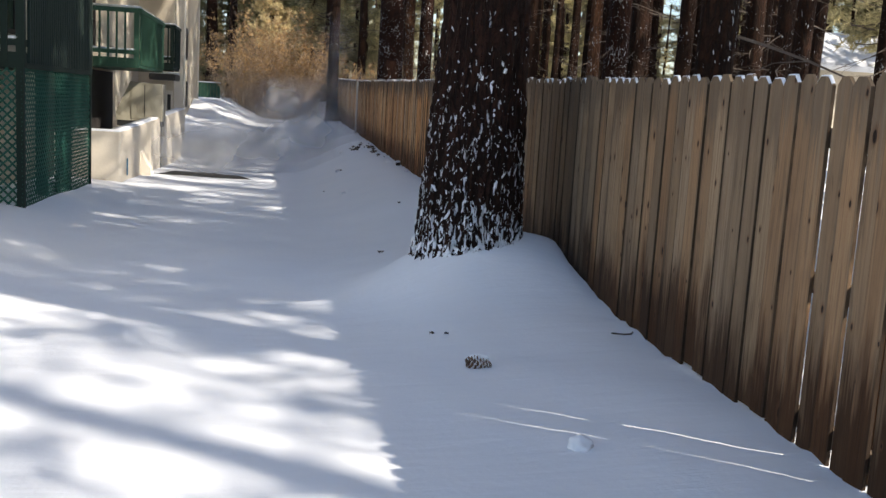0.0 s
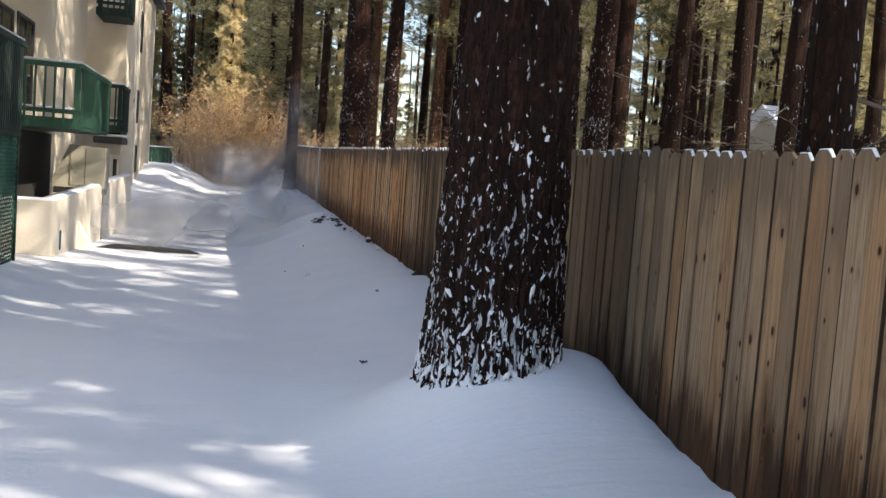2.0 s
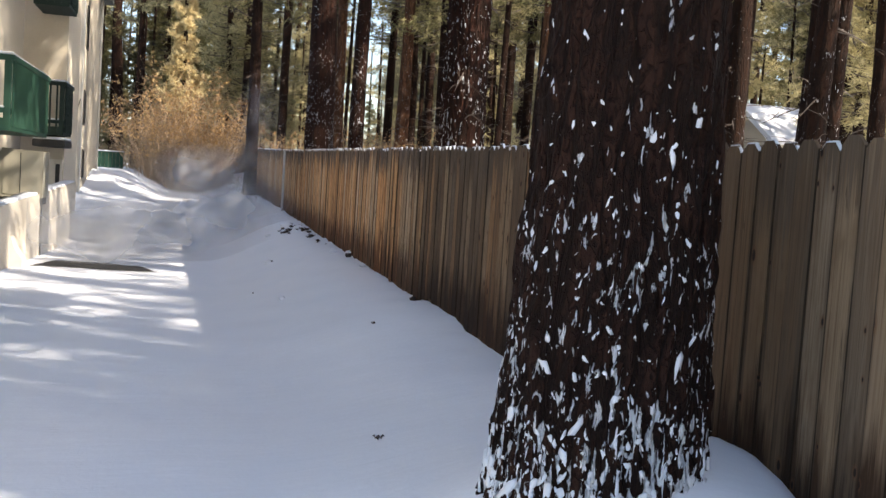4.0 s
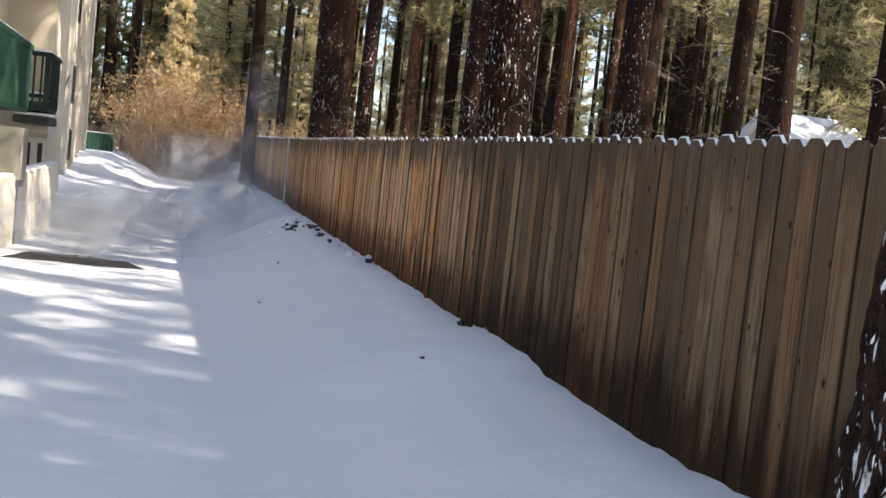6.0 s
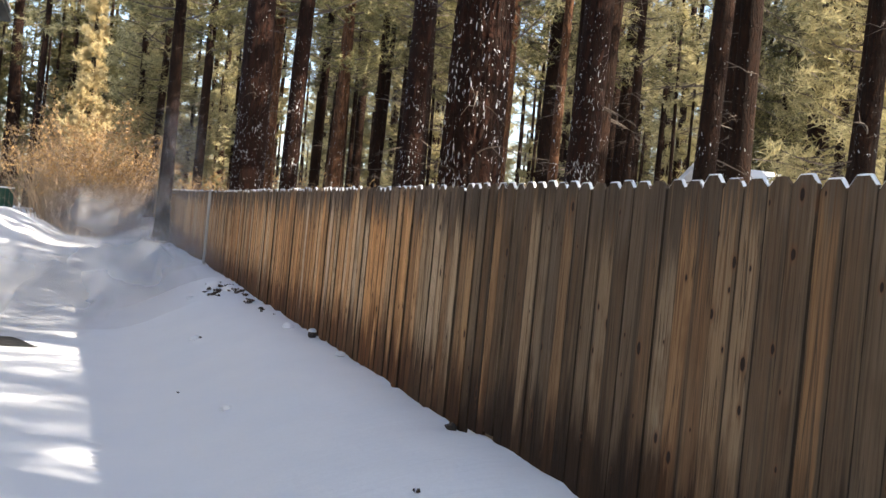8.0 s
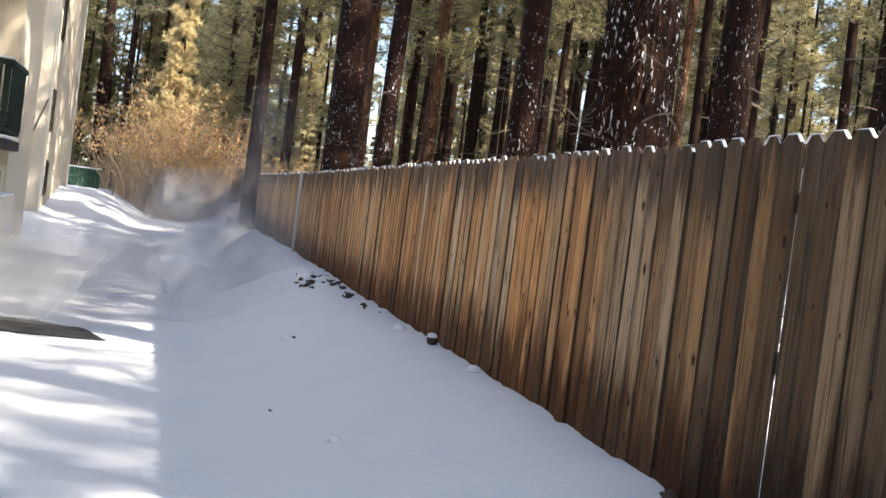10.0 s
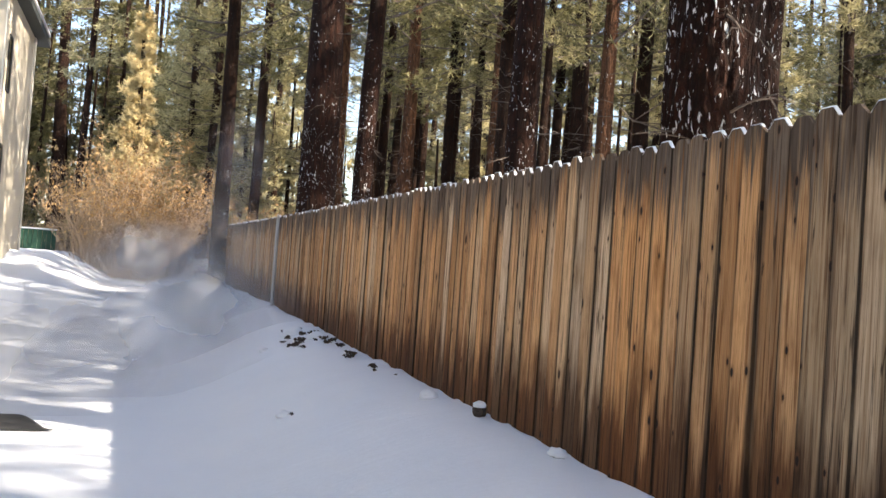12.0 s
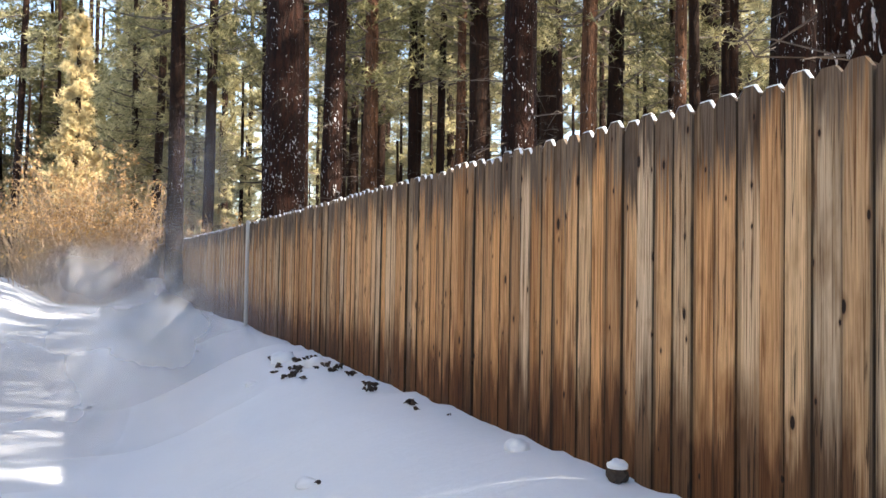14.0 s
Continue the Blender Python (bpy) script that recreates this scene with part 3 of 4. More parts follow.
for k in range(17):
    y = rnd.uniform(30, 56)
    x = (y - 10) * rnd.uniform(0.68, 1.08)
    if not hides_cabin(x, y):
        tree(x, y, rnd.uniform(0.13, 0.24), MIDDLE[k % 2:k % 2 + 1], "green pine with low boughs deep in the wood", scale=rnd.uniform(1.0, 1.3))
# and behind the start of the walk
for x, y, r in ((-4, -9, 0.3), (1.0, -12, 0.3), (-9, -6, 0.3), (-14, -12, 0.3), (5, -14, 0.3), (-6, -18, 0.3), (10, -17, 0.3), (0, -22, 0.3)):
    tree(x, y, r, TALL, PLAIN)
gold = thing("larch_tree", (-0.48, 54, ground_z(-0.48, 54)), "narrow golden-yellow larch lit by the sun", "tree")
piece("trunk", TRUNKS[0], gold, Matrix.Diagonal((0.16, 0.16, 0.58, 1)))
tagged(piece("branchwork", LARCH[0][0], gold, Matrix.Diagonal((0.66, 0.66, 0.80, 1))), kind="stuff")
tagged(piece("foliage", LARCH[0][1], gold, Matrix.Diagonal((0.66, 0.66, 0.80, 1))), kind="stuff")

# flecked pine close behind the fence
near_pine = thing("pine_tree", (4.08, 18.8, 0.35), FLECK, "tree", "pines of the wood")
me, tv, ts = thick_trunk("trunk", BARK_MID, 0.40, 0.37, 17, 0.06, 9.0, 72, 110, 0.02, 6.0)
piece("trunk", me, near_pine, Matrix())
tagged(piece("bark_snow", snow_clumps(tv, ts, 800, 6, 4.0, 0.0115), near_pine, Matrix()), "white snow caught in the bark", kind="stuff")
limbs, needles = TALL[1]
tagged(piece("branchwork", limbs, near_pine, Matrix()), kind="stuff")
tagged(piece("foliage", needles, near_pine, Matrix()), kind="stuff")
limbs, needles = TALL[2]
tagged(piece("branchwork", limbs, big, pose(0, 0, 1.5, 0, 0, 40)), kind="stuff")
tagged(piece("foliage", needles, big, pose(0, 0, 1.5, 0, 0, 40)), kind="stuff")


# ---- brush at the far end ----
def shrub_meshes(seed, stems, height, leaves):
    rng = random.Random(seed)
    v, f, lv, lf = [], [], [], []
    for _ in range(stems):
        p = Vector((rng.gauss(0, 0.55), rng.gauss(0, 0.55), -0.1))
        d = Vector((rng.gauss(0, 0.28), rng.gauss(0, 0.28), 1)).normalized()
        h = height * rng.uniform(0.5, 1.1)
        path = []
        for s in range(6):
            path.append(p.copy())
            d = (d + Vector((rng.gauss(0, 0.13), rng.gauss(0, 0.13), -0.03))).normalized()
            p = p + d * h / 5
        r = rng.uniform(0.010, 0.022)
        sweep(v, f, path, [r * (1 - 0.8 * s / 5) for s in range(6)], 3)
        for _ in range(7):
            q = path[rng.choice((1, 2, 3, 4, 4, 5, 5))]
            e = q + Vector((rng.gauss(0, 0.4), rng.gauss(0, 0.4), rng.uniform(0.0, 0.7)))
            sweep(v, f, [q, (q + e) / 2 + Vector((0, 0, 0.06)), e], [r * 0.4, r * 0.3, 0.002], 3)
            for _ in range(leaves if q.z > height * 0.42 else 0):
                c = q.lerp(e, rng.random()) + Vector((rng.gauss(0, 0.06), rng.gauss(0, 0.06), rng.gauss(0, 0.06)))
                a, b = Vector((rng.gauss(0, 1), rng.gauss(0, 1), rng.gauss(0, 1))) * 0.055, Vector((rng.gauss(0, 1), rng.gauss(0, 1), rng.gauss(0, 1))) * 0.055
                k = len(lv)
                lv += [tuple(c), tuple(c + a), tuple(c + b)]
                lf.append((k, k + 1, k + 2))
    return raw("brushwood", v, f, TWIG), raw("leafage", lv, lf, LEAF_RUST)


SHRUBS = [shrub_meshes(90 + k, (26, 34, 34)[k], (4.6, 5.6, 2.4)[k], (4, 4, 2)[k]) for k in range(3)]
for k in range(52):
    x, y = (rnd.uniform(-1.7, 1.2), rnd.uniform(48.0, 55)) if k < 30 else (rnd.uniform(-7.5, 3.6), rnd.uniform(52, 64))
    s = thing("willow_shrub", (x, y, ground_z(x, y)), "bare tan willow brush with rusty leaves above the snow", "shrub", "brush at the lane's end")
    stems, leaves = SHRUBS[k % 3 if k < 30 else 2]
    m = pose(0, 0, 0, 0, 0, rnd.uniform(0, 360)) @ Matrix.Scale(rnd.uniform(0.75, 1.08) if k < 30 else rnd.uniform(0.35, 0.7), 4)
    tagged(piece("brushwood", stems, s, m), kind="stuff")
    tagged(piece("leafage", leaves, s, m), kind="stuff")
for k in range(16):
    x, y = rnd.uniform(3.4, 12), rnd.uniform(40, 60)
    s = thing("willow_shrub", (x, y, ground_z(x, y)), "low tan brush behind the wooden fence", "shrub", "brush behind the fence")
    stems, leaves = SHRUBS[2]
    m = pose(0, 0, 0, 0, 0, rnd.uniform(0, 360)) @ Matrix.Scale(rnd.uniform(0.8, 1.2), 4)
    tagged(piece("brushwood", stems, s, m), kind="stuff")
    tagged(piece("leafage", leaves, s, m), kind="stuff")

# ---- green board fence at the far end ----
far_fence = thing("board_fence", (-3.85, 50.5, ground_z(-3.85, 50.5)), "low green board fence topped with snow behind the drift", "fence")
bm = bmesh.new()
slab(bm, (-0.075, -0.012, -0.2), (0.075, 0.012, 0.76), 0.004)
plank = data_of("plank", bm, GREEN)
for k in range(12):
    piece("plank", plank, far_fence, pose(-0.95 + k * 0.16, 0, 0))
bm = bmesh.new()
slab(bm, (-1.05, -0.06, 0.76), (0.92, 0.06, 0.82), 0.02)
part("snow_cap", bm, SNOW, far_fence, "white snow on the top edge", True)

# ---- house ----
house = thing("house", (0, 0, 0), "cream stucco lodge with dark green balconies and snow along its foot", "house")
bm = bmesh.new()
slab(bm, (-14, 8.0, -0.6), (-4.2, 33.0, 9.0))
part("wall", bm, STUCCO, house, "cream stucco wall")
bm = bmesh.new()
slab(bm, (-12.0, 39.7, -0.4), (-3.75, 46.4, 8.2))
part("wing_wall", bm, STUCCO, house, "cream stucco end wing")
bm = bmesh.new()
slab(bm, (-3.749, 46.1, -0.3), (-3.71, 46.43, 8.19))
part("corner_board", bm, TRIM, house, "off-white corner trim")
bm = bmesh.new()
slab(bm, (-3.749, 39.68, -0.3), (-3.72, 39.95, 8.19))
part("corner_board", bm, TRIM, house, "off-white corner trim")
bm = bmesh.new()
slab(bm, (-12.2, 39.1, 8.203), (-3.40, 47.6, 8.42))
part("roof_edge", bm, ROOFING, house, "dark roof edge")
bm = bmesh.new()
slab(bm, (-12.2, 39.1, 8.423), (-3.42, 47.6, 8.75), 0.12)
part("roof_snow", bm, SNOW, house, "deep snow on the low roof", True)
bm = bmesh.new()
slab(bm, (-14.6, 7.4, 9.003), (-3.6, 33.4, 9.4))
part("roof", bm, ROOFING, house, "dark main roof")


def window(y0, y1, z0, z1, x, panes=2):
    bm = bmesh.new()
    for a, b in (((x - 0.02, y0 - 0.07, z0 - 0.07), (x + 0.035, y1 + 0.07, z0)), ((x - 0.02, y0 - 0.07, z1), (x + 0.035, y1 + 0.07, z1 + 0.07)),
                 ((x - 0.02, y0 - 0.07, z0), (x + 0.035, y0, z1)), ((x - 0.02, y1, z0), (x + 0.035, y1 + 0.07, z1))):
        slab(bm, a, b)
    for k in range(1, panes):
        yy = y0 + (y1 - y0) * k / panes
        slab(bm, (x - 0.02, yy - 0.025, z0), (x + 0.03, yy + 0.025, z1))
    w = part("window", bm, DARKMETAL, house, "dark framed window")
    for k in range(panes):
        bm = bmesh.new()
        slab(bm, (x - 0.01, y0 + (y1 - y0) * k / panes + 0.03, z0), (x + 0.012, y0 + (y1 - y0) * (k + 1) / panes - 0.03, z1))
        part("pane", bm, GLASS, w)


window(19.75, 21.3, 2.6, 4.05, -4.2)
window(21.8, 23.2, 2.5, 4.1, -4.2)
window(14.5, 16.5, 2.4, 4.2, -4.2)
window(40.6, 41.1, 5.6, 7.0, -3.75, 1)
window(40.4, 40.8, 2.9, 4.0, -3.75, 1)
window(40.6, 40.95, 1.0, 1.9, -3.75, 1)


def balcony(x0, x1, y0, y1, zb, zt, wood, gap, name="balcony", snowy=True, dense=0.10, plate=0.04):
    """Deck with a rim board, posts, rails and balusters on its camera side and its lane side."""
    bm = bmesh.new()
    slab(bm, (x0, y0, zb), (x1, y1, zb + 0.20), 0.01)
    deck = part(name, bm, wood, house, "dark green painted balcony deck")
    bm = bmesh.new()
    slab(bm, (x0, y0 - 0.03, zt - 0.09), (x1 + 0.05, y0 + 0.10, zt), 0.01)
    part("hand_rail", bm, wood, deck)
    bm = bmesh.new()
    slab(bm, (x1 - 0.10, y0 + 0.102, zt - 0.09), (x1 + 0.05, y1, zt), 0.01)
    part("hand_rail", bm, wood, deck)
    bm = bmesh.new()
    slab(bm, (x0, y0 + 0.01, zb + 0.28), (x1 - 0.06, y0 + 0.06, zb + 0.36))
    part("bottom_rail", bm, wood, deck)
    bm = bmesh.new()
    slab(bm, (x1 - 0.055, y0 + 0.07, zb + 0.28), (x1 - 0.005, y1, zb + 0.36))
    part("bottom_rail", bm, wood, deck)
    bm = bmesh.new()
    slab(bm, (-0.05, -0.05, 0), (0.05, 0.05, zt - zb - 0.29))
    post = data_of("post", bm, wood)
    for px, py in ((x1 - 0.055, y0 + 0.055), (x1 - 0.055, y1 - 0.06), (x0 + 0.1, y0 + 0.055)):
        piece("post", post, deck, pose(px, py, zb + 0.2))
    bm = bmesh.new()
    slab(bm, (-plate / 2, -0.018, 0), (plate / 2, 0.018, zt - zb - 0.16), 0.003)
    bal = data_of("baluster", bm, wood)
    k = x0 + gap
    while k < x1 - 0.12:
        piece("baluster", bal, deck, pose(k, y0 - 0.012, zb + 0.07))
        k += gap
    k = y0 + dense * 1.4
    while k < y1 - 0.1:
        piece("baluster", bal, deck, pose(x1 + 0.018, k, zb + 0.07, 0, 0, 90))
        k += dense
    if snowy:
        bm = bmesh.new()
        slab(bm, (x0, y0 - 0.025, zt + 0.002), (x1 + 0.04, y0 + 0.09, zt + 0.05), 0.02)
        part("snow_cap", bm, SNOW, deck, "white snow on the rail", True)
        bm = bmesh.new()
        slab(bm, (x1 - 0.09, y0 + 0.10, zt + 0.002), (x1 + 0.035, y1 - 0.02, zt + 0.04), 0.018)
        part("snow_cap", bm, SNOW, deck, "white snow on the rail", True)
        bm = bmesh.new()
        slab(bm, (x0, y0 + 0.0, zb + 0.362), (x1 - 0.07, y0 + 0.07, zb + 0.40), 0.015)
        part("snow_cap", bm, SNOW, deck, "white snow on the rail", True)
    return deck


deck = balcony(-5.6, -3.19, 13.0, 17.5, 1.76, 3.17, GREEN_DARK, 0.155, "deck", True, 0.125, 0.085)
balcony(-4.195, -2.90, 21.0, 25.2, 2.00, 3.22, GREEN, 0.17)
balcony(-3.76, -3.0, 28.7, 30.3, 2.15, 3.42, GREEN_DARK, 0.15)
balcony(-4.195, -2.90, 18.6, 24.7, 5.10, 6.25, GREEN_DARK, 0.17)
balcony(-3.76, -2.96, 28.7, 30.3, 5.20, 6.5, GREEN_DARK, 0.15)
# added dark panel: paints the shade under the balcony onto the wall
part("shade_panel", slab(bmesh.new(), (-4.19, 17.8, -0.3), (-4.15, 25.5, 1.95)), UNDER_SHADE, house, "dark panel standing for the shade below the balcony")
part("bay_wall", slab(bmesh.new(), (-4.195, 30.35, -0.3), (-3.15, 33.1, 8.9)), STUCCO, house, "cream stucco bay between the balconies")


def lattice_panel(parent, length, height, place, turn):
    """Crossed diagonal laths in a frame, cut to the panel."""
    verts, faces = [], []
    pitch, wide = 0.115, 0.026

    def lath(u0, w0, u1, w1, d):
        n = Vector((u1 - u0, w1 - w0))
        if n.length < 0.02:
            return
        n = Vector((-n.y, n.x)).normalized() * wide / 2
        b = len(verts)
        for dd in (d, d + 0.007):
            verts.extend([(u0 - n.x, dd, w0 - n.y), (u1 - n.x, dd, w1 - n.y), (u1 + n.x, dd, w1 + n.y), (u0 + n.x, dd, w0 + n.y)])
        for q in ((0, 1, 2, 3), (7, 6, 5, 4), (0, 4, 5, 1), (1, 5, 6, 2), (2, 6, 7, 3), (3, 7, 4, 0)):
            faces.append(tuple(b + i for i in q))

    k = -height
    while k < length:
        u0, u1 = max(k, 0), min(k + height, length)
        lath(u0, u0 - k, u1, u1 - k, 0.0)
        lath(u0, height - (u0 - k), u1, height - (u1 - k), 0.008)
        k += pitch
    ob = piece("lattice_panel", raw("lattice_panel", verts, faces, LATTICE), parent, pose(*place, 0, 0, turn))
    tagged(ob, "green diagonal lattice skirting")
    bm = bmesh.new()
    for a, b in (((0, -0.02, 0), (length, 0.03, 0.07)), ((0, -0.02, 0), (0.07, 0.03, height)), ((length - 0.07, -0.02, 0), (length, 0.03, height)), ((length / 2 - 0.04, 0.02, 0), (length / 2 + 0.04, 0.09, height))):
        slab(bm, a, b)
    fr = part("lattice_frame", bm, GREEN_DARK, parent)
    fr.matrix_basis = pose(*place, 0, 0, turn)


lattice_panel(deck, 4.5, 1.99, (-3.22, 13.0, -0.23), 90)
lattice_panel(deck, 2.35, 1.99, (-5.58, 13.03, -0.23), 0)
for yy in (14.6, 16.2):
    part("deck_post", slab(bmesh.new(), (-3.42, yy - 0.07, -0.2), (-3.28, yy + 0.07, 1.72)), GREEN_DARK, deck)

# ---- low parapet wall ----
wall = thing("parapet_wall", (-2.93, 19.0, -0.24), "low pale stucco garden wall dusted with snow", "wall", turn=-2.2)


def angle_wall(z0, z1, inset, bevel):
    """An L in plan: the long run and the short return at its near end."""
    bm = bmesh.new()
    plan = [(-inset, inset), (-inset, 9.0), (-0.28 + inset, 9.0), (-0.28 + inset, 0.28 - inset), (-1.55, 0.28 - inset), (-1.55, inset)]
    foot = bm.faces.new([bm.verts.new((x, y, z0)) for x, y in plan])
    up = bmesh.ops.extrude_face_region(bm, geom=[foot])
    for v in up["geom"]:
        if isinstance(v, bmesh.types.BMVert):
            v.co.z = z1
    bmesh.ops.recalc_face_normals(bm, faces=bm.faces)
    rims = [e for e in bm.edges if all(v.co.z == z1 for v in e.verts) or e.verts[0].co.xy == e.verts[1].co.xy]
    bmesh.ops.bevel(bm, geom=rims, offset=bevel, segments=4, profile=0.5, affect="EDGES")
    for v in bm.verts:
        if v.co.z > 0.5:
            v.co.z += 0.037 * v.co.y
    return bm


part("wall_body", angle_wall(-0.3, 0.98, 0.0, 0.06), PARAPET, wall, "pale stucco wall")
part("snow_cap", angle_wall(0.95, 1.012, 0.03, 0.028), SNOW, wall, "thin snow along the top", True)
bm = bmesh.new()
prof = [(0, -0.25), (0.20, -0.25), (0.20, 0.16), (0.13, 0.24), (0.06, 0.36), (0.03, 0.46), (0, 0.52)]
vs = [[bm.verts.new((0.002 + u, y, w)) for u, w in prof] for y in (2.05, 2.32)]
bm.faces.new(vs[0]), bm.faces.new(vs[1][::-1])
for k in range(len(prof)):
    n = (k + 1) % len(prof)
    bm.faces.new((vs[0][k], vs[1][k], vs[1][n], vs[0][n]))
bmesh.ops.recalc_face_normals(bm, faces=bm.faces)
part("buttress", bm, PARAPET, wall, "curved stucco buttress")

part("pipe", slab(bmesh.new(), (0.003, 0.50, 0.12), (0.030, 0.54, 0.46), 0.008), BLUE, wall, "short blue plastic pipe on the wall")

# ---- things by the house ----
cab = thing("utility_cabinet", (-3.13, 23.5, 0.08), "beige metal utility cabinet with a sloping side under the balcony", "cabinet")
bm = bmesh.new()
pr = [(-0.62, 0.75), (0.42, 0.75), (0.42, 1.62), (-0.30, 1.66), (-0.62, 0.95)]
vs = [[bm.verts.new((u, y, w)) for u, w in pr] for y in (0, 0.75)]
bm.faces.new(vs[0]), bm.faces.new(vs[1][::-1])
for k in range(5):
    n = (k + 1) % 5
    bm.faces.new((vs[0][k], vs[1][k], vs[1][n], vs[0][n]))
bmesh.ops.recalc_face_normals(bm, faces=bm.faces)
part("body", bm, CABINET, cab)
bm = bmesh.new()
slab(bm, (-0.28, -0.02, 0.80), (0.40, -0.003, 1.58), 0.006)
part("door", bm, CABINET, cab, "flat metal cabinet door")
bm = bmesh.new()
slab(bm, (0.02, -0.025, 0.80), (0.035, -0.021, 1.58))
part("seam", bm, DARKMETAL, cab)
bm = bmesh.new()
for u in (-0.5, 0.3):
    slab(bm, (u, 0.1, -0.5), (u + 0.1, 0.2, 0.75))
slab(bm, (-0.6, 0.02, 0.62), (0.4, 0.7, 0.748))
part("stand", bm, DARKMETAL, cab, "black metal stand")
awn = thing("door_canopy", (-3.35, 28.8, 2.06), "small dark canopy with snow on top fixed to the wall", "canopy")
bm = bmesh.new()
slab(bm, (-0.35, 0, -0.20), (0.38, 1.5, -0.02), 0.02)
part("canopy", bm, DARKMETAL, awn)
bm = bmesh.new()
slab(bm, (-0.35, 0.0, -0.017), (0.37, 1.5, 0.045), 0.02)
part("snow_cap", bm, SNOW, awn, "white snow layer", True)
door = thing("door", (-3.6, 30.347, 0.25), "plain off-white door beneath the canopy", "door", kind="structure")
bm = bmesh.new()
slab(bm, (-0.32, -0.05, 0), (0.42, -0.004, 1.32))
part("door_frame", bm, TRIM, door)
bm = bmesh.new()
slab(bm, (0.0, -0.06, 0.02), (0.10, -0.052, 1.2))
slab(bm, (0.26, -0.06, 0.02), (0.36, -0.052, 1.2))
part("side_light", bm, DARKMETAL, door, "dark narrow glazing")
verts, faces = [], []
sweep(verts, faces, [(-3.77, 39.67, 3.7), (-3.98, 39.66, 3.0), (-4.35, 39.66, 2.0), (-4.75, 39.67, 1.0)], [0.018] * 4, 5)
cable = new("cable", raw("cable", verts, faces, DARKMETAL, True))
tagged(cable, "black cable hanging down the stucco wall", "cable")
# drain: near-black strip on the snow, painting the shaded recess below its lip
dv = []
for k in range(43):
    x = -2.62 + 2.1 * k / 42
    pinch = smooth(0, 6, k) * smooth(42, 34, k)
    y0, y1 = 21.50 + 0.05 * noise.noise((x * 2.5, 0, 2)), 21.55 + pinch * (0.95 + 0.35 * noise.noise((x * 1.6, 0, 8)))
    for j in range(7):
        y = y0 + (y1 - y0) * j / 6
        dv.append((x, y, ground_z(x, y) + 0.014))
df = [(k * 7 + j, (k + 1) * 7 + j, (k + 1) * 7 + j + 1, k * 7 + j + 1) for k in range(42) for j in range(6)]
drain = new("drain_slab", raw("drain_slab", dv, df, WET_RECESS))
tagged(drain, "dark strip for the wet, shaded drain recess under the snow lip", "drain", kind="structure")

# ---- snowy cabin beyond the fence ----
cabin = thing("cabin", (26.6, 43.0, 1.5), "small cream cabin with a thick snow-covered gable roof among the pines", "house")
bm = bmesh.new()
slab(bm, (-1.8, -1.6, -1.2), (2.0, 2.6, 3.0))
part("wall", bm, STUCCO, cabin, "cream cabin wall")
bm = bmesh.new()
vs = [bm.verts.new(p) for p in ((-1.802, -1.6, 3.0), (-1.802, 2.6, 3.0), (-1.802, 0.5, 4.35))]
bm.faces.new(vs)
ex = bmesh.ops.extrude_face_region(bm, geom=bm.faces[:])
bmesh.ops.translate(bm, vec=(0.15, 0, 0), verts=[g for g in ex["geom"] if isinstance(g, bmesh.types.BMVert)])
part("gable", bm, STUCCO, cabin, "cream gable end")
for sgn, nm in ((-1, "roof"), (1, "roof")):
    bm = bmesh.new()
    ridge, eave = (0.5, 4.42), (0.5 + sgn * 2.7, 2.72)
    vs = [bm.verts.new(p) for p in ((-2.2, ridge[0], ridge[1]), (2.4, ridge[0], ridge[1]), (2.4, eave[0], eave[1]), (-2.2, eave[0], eave[1]))]
    up = [bm.verts.new((v.co.x, v.co.y, v.co.z + 0.26)) for v in vs]
    bm.faces.new(up), bm.faces.new(vs[::-1])
    for k in range(4):
        n = (k + 1) % 4
        bm.faces.new((vs[k], vs[n], up[n], up[k]))
    bmesh.ops.recalc_face_normals(bm, faces=bm.faces)
    part(nm, bm, SNOW, cabin, "thick white snow on the roof slope")

# ---- small things on the snow ----
cone_ob = thing("pine_cone", (1.23, 5.38, ground_z(1.23, 5.38) + 0.02), "brown open pine cone half sunk in snow", "pine cone")
verts, faces = [], []
rng = random.Random(8)
for k in range(60):
    u = (k + 0.5) / 60
    a = k * 2.39996
    r = 0.045 * math.sin(math.pi * min(1, 0.12 + 0.88 * u)) + 0.006
    p = Vector((-0.075 + 0.15 * u, r * math.cos(a) * 0.55, r * math.sin(a) * 0.55))
    q = Vector((-0.085 + 0.16 * u, r * math.cos(a), r * math.sin(a)))
    t = Vector((0, -math.sin(a), math.cos(a))) * 0.017
    b = len(verts)
    verts += [tuple(p - t * 0.5), tuple(p + t * 0.5), tuple(q + t), tuple(q - t), tuple(q + Vector((-0.006, 0, 0)))]
    faces += [(b, b + 1, b + 2, b + 3), (b + 3, b + 2, b + 4)]
piece("cone_body", raw("cone_body", verts, faces, CONE_M), cone_ob, pose(0, 0, 0, 0, 0, -25))
bm = bmesh.new()
bmesh.ops.create_icosphere(bm, subdivisions=3, radius=1, matrix=Matrix.Translation((0.0, 0.022, 0.036)) @ pose(0, 0, 0, 12, 0, -25) @ Matrix.Diagonal((0.062, 0.032, 0.020, 1)))
part("snow_cap", bm, SNOW, cone_ob, "small cap of snow", True)


def stick(x, y, points, r, label):
    verts, faces = [], []
    z = ground_z(x, y) + r
    sweep(verts, faces, [(x + a, y + b, z + c) for a, b, c in points], [r] * len(points), 5)
    ob = new("stick", raw("stick", verts, faces, LITTER, True))
    tagged(ob, label, "stick")


